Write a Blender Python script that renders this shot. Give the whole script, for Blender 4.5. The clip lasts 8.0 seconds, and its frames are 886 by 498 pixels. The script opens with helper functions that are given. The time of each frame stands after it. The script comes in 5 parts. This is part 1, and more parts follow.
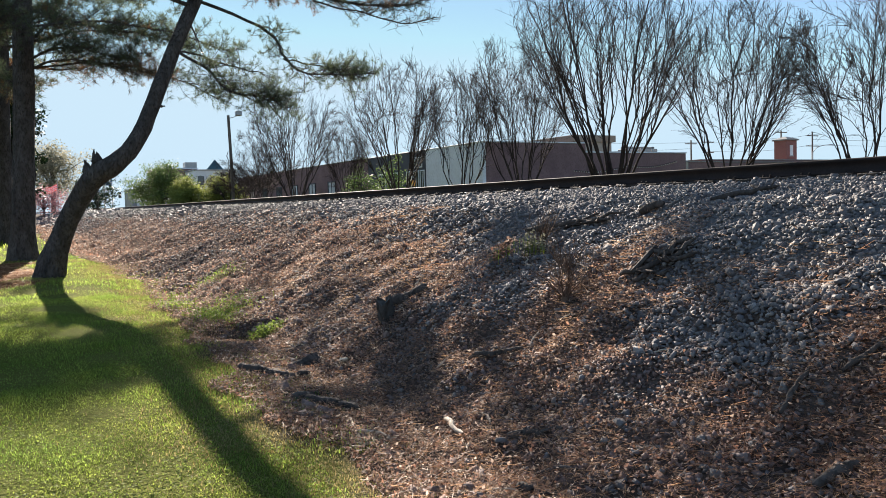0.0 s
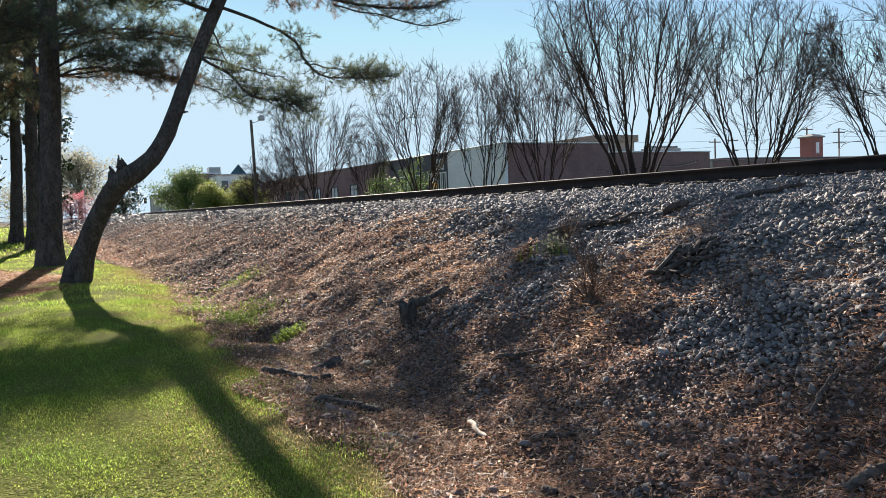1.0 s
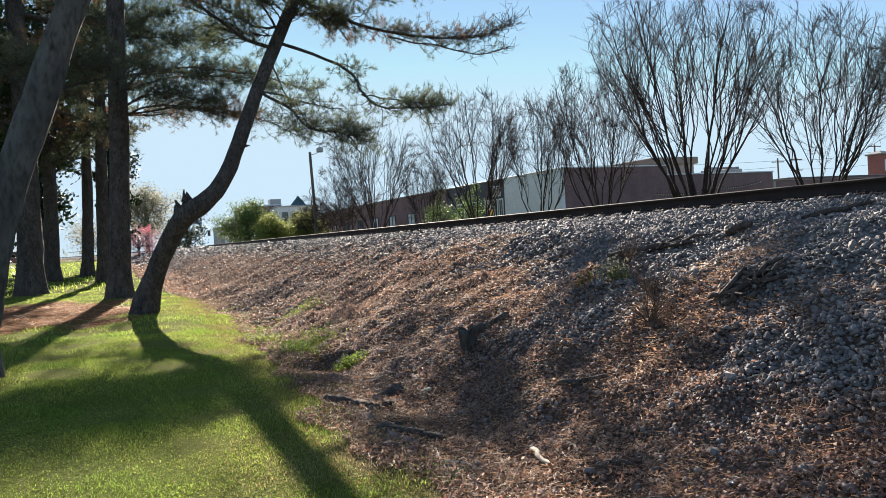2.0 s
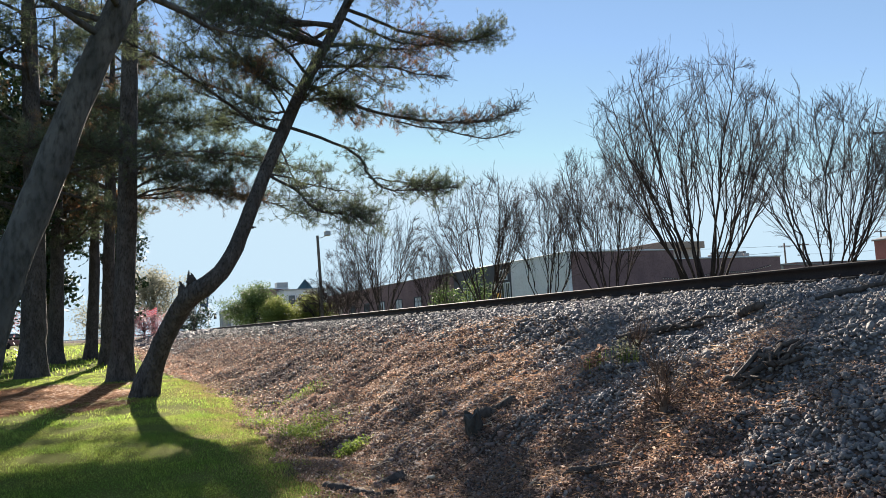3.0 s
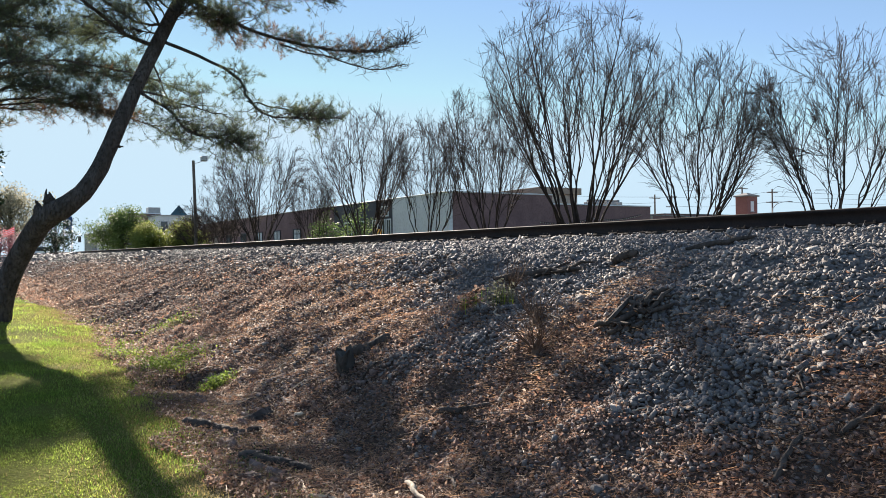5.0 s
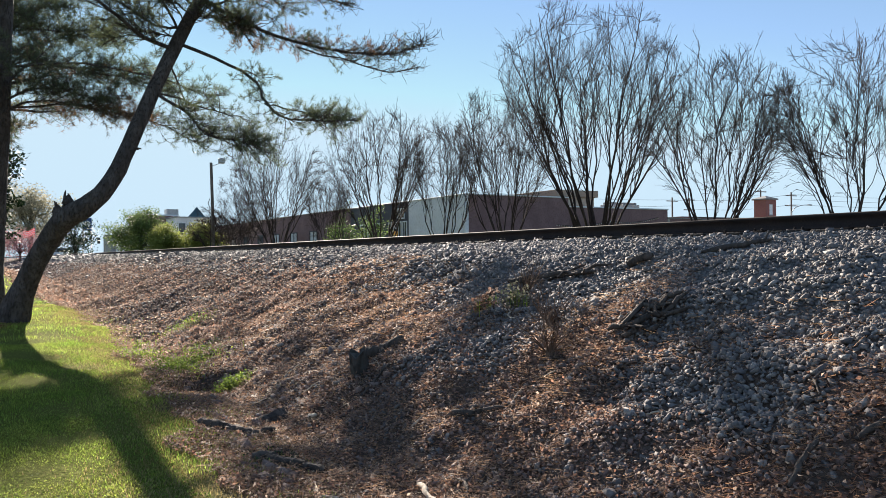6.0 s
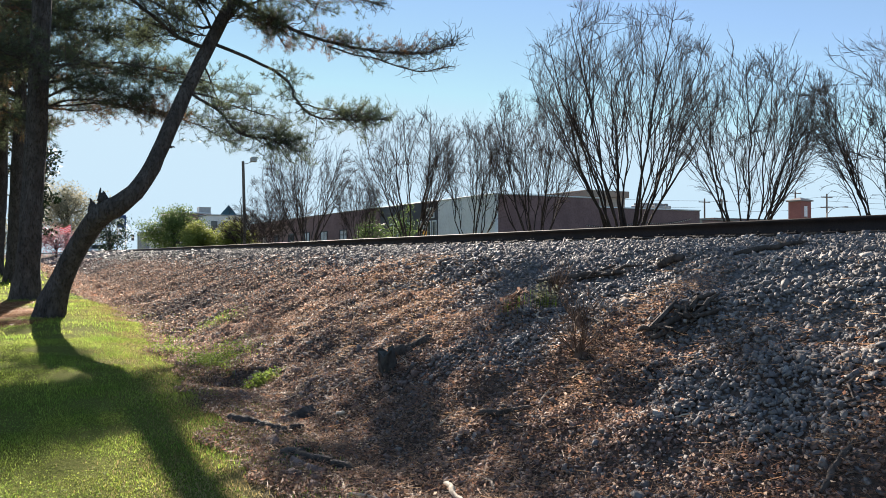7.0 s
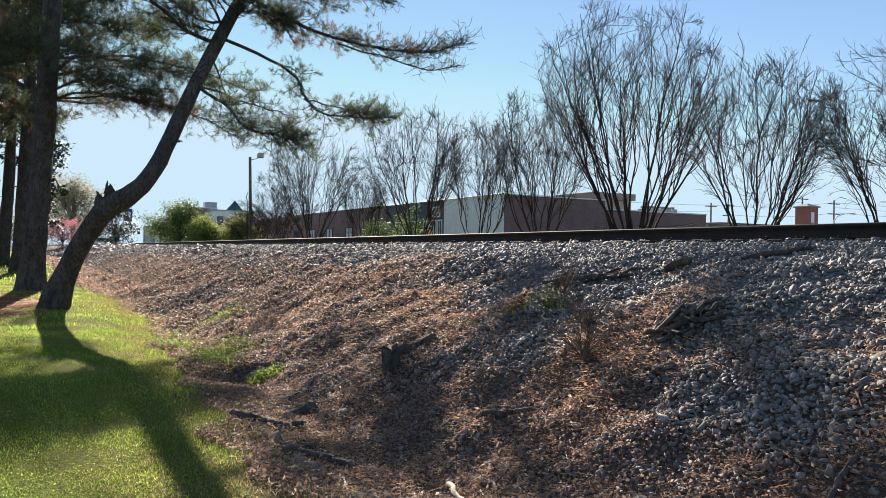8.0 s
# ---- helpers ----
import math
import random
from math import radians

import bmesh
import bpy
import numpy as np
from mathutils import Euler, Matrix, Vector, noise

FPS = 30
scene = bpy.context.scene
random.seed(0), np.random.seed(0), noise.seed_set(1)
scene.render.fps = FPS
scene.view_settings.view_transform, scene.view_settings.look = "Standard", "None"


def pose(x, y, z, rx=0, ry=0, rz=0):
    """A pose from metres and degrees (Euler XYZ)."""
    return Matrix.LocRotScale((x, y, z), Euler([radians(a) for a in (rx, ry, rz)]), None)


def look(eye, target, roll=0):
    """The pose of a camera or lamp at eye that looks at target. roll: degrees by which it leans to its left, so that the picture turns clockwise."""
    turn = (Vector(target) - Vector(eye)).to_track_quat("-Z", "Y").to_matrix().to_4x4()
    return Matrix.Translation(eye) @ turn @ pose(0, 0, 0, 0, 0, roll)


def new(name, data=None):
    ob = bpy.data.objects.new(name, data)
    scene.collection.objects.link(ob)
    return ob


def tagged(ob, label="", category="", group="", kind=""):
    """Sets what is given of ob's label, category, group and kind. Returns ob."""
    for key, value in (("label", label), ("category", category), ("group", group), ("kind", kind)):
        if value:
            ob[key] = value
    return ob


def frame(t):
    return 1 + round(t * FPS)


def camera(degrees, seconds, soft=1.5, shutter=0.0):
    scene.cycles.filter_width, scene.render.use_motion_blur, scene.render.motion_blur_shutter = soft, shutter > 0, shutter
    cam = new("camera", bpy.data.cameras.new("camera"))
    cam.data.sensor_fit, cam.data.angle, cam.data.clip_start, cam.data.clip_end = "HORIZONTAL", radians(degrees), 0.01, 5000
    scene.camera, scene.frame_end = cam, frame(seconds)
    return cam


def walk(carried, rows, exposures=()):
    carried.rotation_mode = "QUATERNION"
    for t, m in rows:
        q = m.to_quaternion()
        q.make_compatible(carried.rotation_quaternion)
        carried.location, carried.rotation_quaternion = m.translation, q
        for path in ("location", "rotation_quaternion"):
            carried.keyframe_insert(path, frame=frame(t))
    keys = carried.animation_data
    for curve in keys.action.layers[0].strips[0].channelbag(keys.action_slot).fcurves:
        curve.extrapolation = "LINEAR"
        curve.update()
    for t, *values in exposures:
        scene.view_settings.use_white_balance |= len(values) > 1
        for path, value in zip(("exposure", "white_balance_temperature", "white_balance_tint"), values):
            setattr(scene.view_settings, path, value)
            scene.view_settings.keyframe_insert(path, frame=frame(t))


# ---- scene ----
cam = camera(57, 8.0, soft=0.5)
PATH = [
    (0.0, look((-0.263, -0.389, 1.652), (4.557, 8.355, 1.095), -1.60)),
    (0.5, look((-0.231, -0.375, 1.651), (4.466, 8.437, 1.110), -2.11)),
    (1.0, look((-0.242, -0.368, 1.652), (4.334, 8.508, 1.127), -2.24)),
    (1.5, look((-0.256, -0.363, 1.650), (4.141, 8.605, 1.143), -2.58)),
    (1.7, look((-0.256, -0.365, 1.649), (4.062, 8.641, 1.149), -2.72)),
    (1.9, look((-0.255, -0.370, 1.646), (3.844, 8.746, 1.342), -3.12)),
    (2.0, look((-0.255, -0.373, 1.643), (3.703, 8.809, 1.486), -3.37)),
    (2.1, look((-0.243, -0.374, 1.635), (3.511, 8.880, 1.945), -4.13)),
    (2.2, look((-0.231, -0.374, 1.627), (3.319, 8.950, 2.305), -4.90)),
    (2.4, look((-0.211, -0.362, 1.614), (3.085, 8.987, 2.931), -5.52)),
    (2.6, look((-0.197, -0.328, 1.606), (3.142, 8.987, 3.049), -5.19)),
    (2.8, look((-0.184, -0.279, 1.603), (3.399, 8.975, 2.839), -4.28)),
    (3.0, look((-0.167, -0.220, 1.603), (3.753, 8.938, 2.477), -3.18)),
    (3.3, look((-0.125, -0.127, 1.608), (4.250, 8.854, 2.039), -1.98)),
    (3.5, look((-0.088, -0.068, 1.611), (4.510, 8.807, 1.902), -1.61)),
    (4.0, look((-0.042, -0.009, 1.597), (4.808, 8.733, 1.801), -1.32)),
    (4.5, look((-0.022, 0.012, 1.599), (5.065, 8.621, 1.710), -1.12)),
    (4.7, look((-0.029, 0.010, 1.605), (5.153, 8.563, 1.669), -0.86)),
    (5.2, look((-0.026, 0.006, 1.607), (5.170, 8.551, 1.654), -0.65)),
    (5.6, look((-0.014, 0.002, 1.605), (5.101, 8.595, 1.671), -0.58)),
    (6.0, look((-0.006, 0.000, 1.603), (5.023, 8.644, 1.683), -0.49)),
    (6.5, look((-0.001, -0.001, 1.602), (4.893, 8.719, 1.683), -0.23)),
    (7.0, look((0.000, 0.000, 1.600), (4.715, 8.818, 1.676), 0.00)),
    (7.5, look((0.006, 0.002, 1.599), (4.524, 8.922, 1.683), -0.22)),
    (8.0, look((0.006, 0.037, 1.597), (4.667, 8.884, 1.665), 1.08)),
]
walk(cam, PATH, [(0.0, 1.62, 6150, 12), (8.0, 1.62, 6150, 12)])

# ---- light ----
SUN_AZ, SUN_EL = 10.4, 21.5
world = bpy.data.worlds.new("sky")
scene.world = world
world.use_nodes = True
wn = world.node_tree
sky = wn.nodes.new("ShaderNodeTexSky")
sky.sky_type, sky.sun_disc = "NISHITA", False
sky.sun_elevation, sky.sun_rotation = radians(SUN_EL), radians(SUN_AZ)
sky.altitude = 2500
sky.air_density, sky.dust_density, sky.ozone_density = 1.0, 0.0, 0.25
cap = wn.nodes.new("ShaderNodeMix")  # haze dulls the bright rim of the horizon
cap.data_type, cap.blend_type = "RGBA", "DARKEN"
cap.inputs[0].default_value = 1.0
cap.inputs[7].default_value = (4.5, 5.55, 5.95, 1)
wn.links.new(sky.outputs[0], cap.inputs[6])
haze = wn.nodes.new("ShaderNodeMix")
haze.data_type = "RGBA"
haze.inputs[0].default_value = 0.2
haze.inputs[7].default_value = (2.9, 4.6, 5.9, 1)
wn.links.new(cap.outputs[2], haze.inputs[6])
wn.links.new(haze.outputs[2], wn.nodes["Background"].inputs[0])
wn.nodes["Background"].inputs[1].default_value = 0.05
sun = new("sun", bpy.data.lights.new("sun", "SUN"))
sun.data.energy, sun.data.angle, sun.data.color = 5.0, radians(0.53), (1.0, 0.87, 0.69)
sun.matrix_basis = look((0, 0, 0), (-math.sin(radians(SUN_AZ)) * math.cos(radians(SUN_EL)),
                                   -math.cos(radians(SUN_AZ)) * math.cos(radians(SUN_EL)), -math.sin(radians(SUN_EL))))


# ---- materials ----
def mat(name, a, b, c=None, scale=3.0, fine=40.0, rough=0.85, bump=0.3, dist=0.01, island=0.0, each=0.0,
        leaf=0.0, metal=0.0, stretch=(1, 1, 1), ramp=None, spec=0.3, glow=1.0):
    """Two-scale procedural surface: colours a to b over broad noise, c over fine noise."""
    m = bpy.data.materials.new(name)
    m.use_nodes = True
    t = m.node_tree
    n, l = t.nodes, t.links
    out, p = n["Material Output"], n["Principled BSDF"]
    co = n.new("ShaderNodeTexCoord")
    mp = n.new("ShaderNodeMapping")
    mp.inputs["Scale"].default_value = stretch
    l.new(co.outputs["Object"], mp.inputs[0])

    def noisy(s, d, lo, hi):
        x = n.new("ShaderNodeTexNoise")
        x.inputs["Scale"].default_value, x.inputs["Detail"].default_value = s, d
        l.new(mp.outputs[0], x.inputs["Vector"])
        r = n.new("ShaderNodeMapRange")
        r.inputs[1].default_value, r.inputs[2].default_value = lo, hi
        l.new(x.outputs[0], r.inputs[0])
        return r.outputs[0]

    def mixed(f, x, y, mode="MIX"):
        k = n.new("ShaderNodeMix")
        k.data_type, k.blend_type = "RGBA", mode
        for socket, v in ((k.inputs[0], f), (k.inputs[6], x), (k.inputs[7], y)):
            if isinstance(v, (tuple, list)):
                socket.default_value = (*v, 1) if len(v) == 3 else v
            elif isinstance(v, float):
                socket.default_value = v
            else:
                l.new(v, socket)
        return k.outputs[2]

    col = mixed(noisy(scale, 3, 0.35, 0.65), a, b)
    if ramp:
        g = n.new("ShaderNodeNewGeometry")
        cr = n.new("ShaderNodeValToRGB")
        cr.color_ramp.interpolation = "LINEAR"
        while len(cr.color_ramp.elements) < len(ramp):
            cr.color_ramp.elements.new(0.5)
        for i, (e, v) in enumerate(zip(cr.color_ramp.elements, ramp)):
            e.position, e.color = i / (len(ramp) - 1), (*v, 1)
        l.new(g.outputs["Random Per Island"], cr.inputs[0])
        col = mixed(0.8, col, cr.outputs[0])
    if c:
        col = mixed(noisy(fine, 4, 0.45, 0.75), col, c)
    if island or each:
        src = n.new("ShaderNodeNewGeometry").outputs["Random Per Island"] if island else n.new("ShaderNodeObjectInfo").outputs["Random"]
        r = n.new("ShaderNodeMapRange")
        w = island or each
        r.inputs[3].default_value, r.inputs[4].default_value = 1 - w, 1 + w
        l.new(src, r.inputs[0])
        v = n.new("ShaderNodeVectorMath")
        v.operation = "SCALE"
        l.new(col, v.inputs[0])
        l.new(r.outputs[0], v.inputs["Scale"])
        col = v.outputs[0]
    l.new(col, p.inputs["Base Color"])
    p.inputs["Roughness"].default_value, p.inputs["Metallic"].default_value = rough, metal
    p.inputs["Specular IOR Level"].default_value = spec
    if bump:
        bp = n.new("ShaderNodeBump")
        bp.inputs["Strength"].default_value, bp.inputs["Distance"].default_value = bump, dist
        l.new(noisy(fine, 5, 0.2, 0.8), bp.inputs["Height"])
        l.new(bp.outputs[0], p.inputs["Normal"])
    if leaf:
        tr = n.new("ShaderNodeBsdfTranslucent")
        lit = n.new("ShaderNodeVectorMath")
        lit.operation = "SCALE"
        lit.inputs["Scale"].default_value = glow
        l.new(col, lit.inputs[0])
        l.new(lit.outputs[0], tr.inputs[0])
        mx = n.new("ShaderNodeMixShader")
        mx.inputs[0].default_value = leaf
        l.new(p.outputs[0], mx.inputs[1])
        l.new(tr.outputs[0], mx.inputs[2])
        l.new(mx.outputs[0], out.inputs[0])
    return m


M = {}
M["bark"] = mat("bark", (0.07, 0.058, 0.052), (0.13, 0.112, 0.102), (0.03, 0.024, 0.02), 5, 22, 0.95, 1.0, 0.06, stretch=(1, 1, 0.45))
M["bark_grey"] = mat("bark_grey", (0.08, 0.075, 0.068), (0.15, 0.135, 0.12), (0.04, 0.035, 0.03), 3, 14, 0.95, 1.0, 0.03, stretch=(1, 1, 0.4))
M["needles"] = mat("needles", (0.055, 0.075, 0.042), (0.10, 0.115, 0.062), None, 1.2, 20, 0.5, 0, leaf=0.4, island=0.45, glow=1.6)
M["dry_needles"] = mat("dry_needles", (0.09, 0.075, 0.04), (0.20, 0.10, 0.05), None, 0.9, 20, 0.6, 0, leaf=0.4, island=0.3, glow=1.4)
M["gloss_leaf"] = mat("gloss_leaf", (0.02, 0.04, 0.018), (0.035, 0.06, 0.025), None, 1.0, 20, 0.5, 0, leaf=0.15, island=0.4, spec=0.15)
M["spring_leaf"] = mat("spring_leaf", (0.10, 0.155, 0.05), (0.15, 0.20, 0.065), None, 0.6, 20, 0.5, 0, leaf=0.45, island=0.35, glow=1.05, spec=0.04)
M["lime_leaf"] = mat("lime_leaf", (0.21, 0.24, 0.06), (0.28, 0.30, 0.08), None, 0.6, 20, 0.5, 0, leaf=0.45, island=0.35, glow=1.15, spec=0.04)
M["bud_leaf"] = mat("bud_leaf", (0.20, 0.195, 0.135), (0.28, 0.26, 0.19), None, 0.6, 20, 0.6, 0, leaf=0.45, island=0.3, glow=1.5, spec=0.04)
M["blossom"] = mat("blossom", (0.36, 0.18, 0.20), (0.45, 0.26, 0.27), None, 0.8, 20, 0.6, 0, leaf=0.4, island=0.25, spec=0.04)
M["twig"] = mat("twig", (0.042, 0.03, 0.027), (0.075, 0.054, 0.047), (0.028, 0.02, 0.018), 2, 15, 0.9, 0.4, 0.01, spec=0.15)
M["dry_stem"] = mat("dry_stem", (0.10, 0.068, 0.05), (0.19, 0.13, 0.095), None, 3, 20, 0.9, 0, island=0.4, spec=0.1)
M["pod"] = mat("pod", (0.07, 0.04, 0.03), (0.12, 0.07, 0.045), None, 2, 20, 0.8, 0, island=0.3, leaf=0.15)
M["stone"] = mat("stone", (0.21, 0.20, 0.21), (0.30, 0.276, 0.275), (0.115, 0.108, 0.117), 3, 45, 0.72, 0.7, 0.008, spec=0.22,
                 ramp=[(0.055, 0.052, 0.058), (0.14, 0.132, 0.14), (0.27, 0.235, 0.205), (0.10, 0.094, 0.102), (0.19, 0.168, 0.152), (0.40, 0.37, 0.345)])
M["stone_dusty"] = mat("stone_dusty", (0.17, 0.125, 0.105), (0.25, 0.18, 0.15), (0.10, 0.075, 0.065), 3, 40, 0.8, 0.7, 0.008, spec=0.16,
                       ramp=[(0.11, 0.08, 0.075), (0.25, 0.165, 0.145), (0.26, 0.225, 0.22), (0.22, 0.13, 0.105), (0.36, 0.27, 0.235)])
M["litter"] = mat("litter", (0.20, 0.12, 0.08), (0.33, 0.22, 0.15), None, 2, 30, 0.75, 0, leaf=0.42, island=0.5, glow=1.7,
                  ramp=[(0.07, 0.05, 0.045), (0.20, 0.128, 0.10), (0.32, 0.235, 0.18), (0.14, 0.088, 0.074), (0.26, 0.13, 0.085), (0.13, 0.098, 0.09), (0.42, 0.34, 0.27)])
M["straw"] = mat("straw", (0.30, 0.16, 0.09), (0.45, 0.29, 0.17), None, 2, 30, 0.5, 0, leaf=0.5, island=0.35, glow=1.9)
M["grass"] = mat("grass", (0.12, 0.185, 0.03), (0.215, 0.25, 0.05), None, 0.9, 12, 0.6, 0, leaf=0.62, island=0.6, glow=2.35, spec=0.08)
M["dry_grass"] = mat("dry_grass", (0.26, 0.21, 0.07), (0.34, 0.27, 0.13), None, 0.9, 12, 0.6, 0, leaf=0.5, island=0.3, glow=1.4, spec=0.08)
M["clover"] = mat("clover", (0.13, 0.20, 0.032), (0.22, 0.255, 0.055), None, 1.2, 12, 0.6, 0, leaf=0.5, island=0.5, glow=1.5, spec=0.08)
M["dead_wood"] = mat("dead_wood", (0.06, 0.047, 0.04), (0.125, 0.10, 0.086), (0.03, 0.024, 0.02), 5, 30, 0.9, 0.9, 0.015, stretch=(1, 1, 0.25))
M["split_wood"] = mat("split_wood", (0.46, 0.38, 0.29), (0.58, 0.50, 0.40), (0.30, 0.23, 0.17), 8, 50, 0.8, 0.5, 0.005)
M["rust"] = mat("rust", (0.03, 0.022, 0.02), (0.05, 0.033, 0.028), (0.025, 0.018, 0.016), 4, 60, 0.7, 0.4, 0.002, metal=0.3)
M["tie"] = mat("tie", (0.05, 0.04, 0.033), (0.10, 0.08, 0.065), (0.03, 0.024, 0.02), 3, 25, 0.9, 0.8, 0.01, each=0.25, stretch=(0.3, 1, 1))
M["steel_top"] = mat("steel_top", (0.40, 0.38, 0.36), (0.5, 0.48, 0.46), None, 4, 60, 0.3, 0.1, 0.001, metal=0.9)
M["brick"] = mat("brick", (0.22, 0.135, 0.132), (0.28, 0.175, 0.17), (0.17, 0.10, 0.10), 0.8, 9, 0.9, 0.3, 0.01)
M["brick_pale"] = mat("brick_pale", (0.30, 0.165, 0.145), (0.36, 0.215, 0.19), (0.23, 0.125, 0.11), 0.8, 9, 0.9, 0.3, 0.01)
M["white_paint"] = mat("white_paint", (0.80, 0.80, 0.81), (0.88, 0.88, 0.88), (0.72, 0.71, 0.70), 0.7, 6, 0.7, 0.2, 0.01)
M["dark_paint"] = mat("dark_paint", (0.045, 0.045, 0.055), (0.075, 0.07, 0.075), None, 0.7, 6, 0.6, 0.1, 0.01)
M["tan"] = mat("tan", (0.42, 0.37, 0.31), (0.50, 0.45, 0.38), (0.36, 0.31, 0.26), 0.5, 5, 0.85, 0.2, 0.01)
M["roofing"] = mat("roofing", (0.22, 0.21, 0.20), (0.32, 0.31, 0.30), (0.16, 0.15, 0.15), 0.4, 5, 0.9, 0.2, 0.01)
M["teal_roof"] = mat("teal_roof", (0.05, 0.10, 0.12), (0.07, 0.14, 0.16), None, 0.5, 5, 0.5, 0.1, 0.01)
M["metal"] = mat("metal", (0.35, 0.35, 0.35), (0.45, 0.45, 0.45), None, 1, 8, 0.5, 0.1, 0.005, metal=0.6)
M["pole_wood"] = mat("pole_wood", (0.13, 0.11, 0.095), (0.22, 0.19, 0.165), (0.08, 0.065, 0.055), 1.5, 12, 0.9, 0.5, 0.01, stretch=(1, 1, 0.2))
M["blue_sign"] = mat("blue_sign", (0.03, 0.07, 0.20), (0.04, 0.09, 0.25), None, 1, 8, 0.5, 0)
M["glass"] = mat("glass", (0.03, 0.035, 0.04), (0.05, 0.06, 0.065), None, 1, 5, 0.06, 0, spec=0.8)
M["rubber"] = mat("rubber", (0.02, 0.02, 0.02), (0.03, 0.03, 0.03), None, 5, 30, 0.8, 0)
M["bulb"] = mat("bulb", (0.8, 0.76, 0.65), (0.9, 0.85, 0.75), None, 5, 30, 0.2, 0, leaf=0.5)


# ---- mesh helpers ----
def raw_mesh(name, v, f):
    """A mesh from arrays of vertices and of triangles (or quads)."""
    me = bpy.data.meshes.new(name)
    v, f = np.asarray(v, np.float32), np.asarray(f, np.int32)
    me.vertices.add(len(v))
    me.vertices.foreach_set("co", v.ravel())
    me.loops.add(f.size)
    me.loops.foreach_set("vertex_index", f.ravel())
    me.polygons.add(len(f))
    me.polygons.foreach_set("loop_start", np.arange(0, f.size, f.shape[1], dtype=np.int32))
    me.update(calc_edges=True)
    return me


def solid(name, v, f, material, parent=None, label="", smooth=False):
    me = raw_mesh(name, v, f)
    me.materials.append(material)
    if smooth:
        me.polygons.foreach_set("use_smooth", np.ones(len(me.polygons), bool))
    ob = new(name, me)
    if parent:
        ob.parent = parent
    return tagged(ob, label)


def part(name, bm, material, parent=None, label="", smooth=False):
    """Links a bmesh as one mesh object under a thing or a part."""
    me = bpy.data.meshes.new(name)
    bm.to_mesh(me)
    bm.free()
    me.materials.append(material)
    if smooth:
        for p in me.polygons:
            p.use_smooth = True
    ob = new(name, me)
    if parent:
        ob.parent = parent
    return tagged(ob, label)


def block(bm, lo, hi, bevel=0.0, m=None):
    """An axis-aligned block between two corners, with bevelled edges, turned by m."""
    size = [b - a for a, b in zip(lo, hi)]
    mid = [(a + b) / 2 for a, b in zip(lo, hi)]
    r = bmesh.ops.create_cube(bm, size=1, matrix=(m or Matrix()) @ Matrix.Translation(mid) @ Matrix.Diagonal((*size, 1)))
    if bevel:
        edges = list({e for v in r["verts"] for e in v.link_edges})
        bmesh.ops.bevel(bm, geom=edges, offset=bevel, segments=1, affect="EDGES")
    return bm


def box(name, lo, hi, material, parent=None, label="", bevel=0.02):
    return part(name, block(bmesh.new(), lo, hi, bevel), material, parent, label)


def tubes(paths):
    """Tapered tubes along paths of (points, radii, sides), joined: vertices and triangles."""
    vs, fs, base = [], [], 0
    for pts, rad, k in paths:
        p, r = np.asarray(pts, float), np.asarray(rad, float)
        d = np.gradient(p, axis=0)
        d /= np.linalg.norm(d, axis=1, keepdims=True) + 1e-9
        ref = np.array([1.0, 0, 0]) if abs(d[0, 2]) > 0.8 else np.array([0, 0, 1.0])
        u = np.cross(d, ref)
        u /= np.linalg.norm(u, axis=1, keepdims=True) + 1e-9
        w = np.cross(d, u)
        a = np.arange(k) * 2 * np.pi / k
        ring = p[:, None] + r[:, None, None] * (np.cos(a)[None, :, None] * u[:, None] + np.sin(a)[None, :, None] * w[:, None])
        vs.append(ring.reshape(-1, 3))
        i = np.arange(len(p) - 1)[:, None] * k + np.arange(k)[None]
        j = np.arange(len(p) - 1)[:, None] * k + (np.arange(k)[None] + 1) % k
        q = np.stack([i, j, j + k, i + k], -1).reshape(-1, 4)
        fs.append(np.concatenate([q[:, [0, 1, 2]], q[:, [0, 2, 3]]]) + base)
        base += len(p) * k
    return np.concatenate(vs), np.concatenate(fs)


def spline(pts, n):
    """A smooth curve through the points, n samples."""
    p = np.asarray(pts, float)
    p = np.vstack([2 * p[0] - p[1], p, 2 * p[-1] - p[-2]])
    t = np.linspace(0, len(p) - 3 - 1e-6, n)
    i = t.astype(int)
    s = (t - i)[:, None]
    a, b, c, d = p[i], p[i + 1], p[i + 2], p[i + 3]
    return 0.5 * (2 * b + (c - a) * s + (2 * a - 5 * b + 4 * c - d) * s**2 + (3 * b - a - 3 * c + d) * s**3)


def unit(v):
    return v / (np.linalg.norm(v, axis=-1, keepdims=True) + 1e-9)


def blades(p, d, side, length, width):
    """One thin triangle at each point p along d."""
    v = np.stack([p - side * width[:, None], p + side * width[:, None], p + d * length[:, None]], 1).reshape(-1, 3)
    return v, np.arange(len(v)).reshape(-1, 3)


def tufts(rng, p, d, n, length, width, spread=0.9):
    """n needles round each point p, brushed along d."""
    p, d = np.repeat(p, n, 0), np.repeat(d, n, 0)
    w = unit(d + spread * rng.normal(size=d.shape))
    return blades(p + 0.02 * rng.normal(size=p.shape), w, unit(np.cross(w, rng.normal(size=w.shape))),
                  length * rng.uniform(0.7, 1.2, len(p)), np.full(len(p), width))


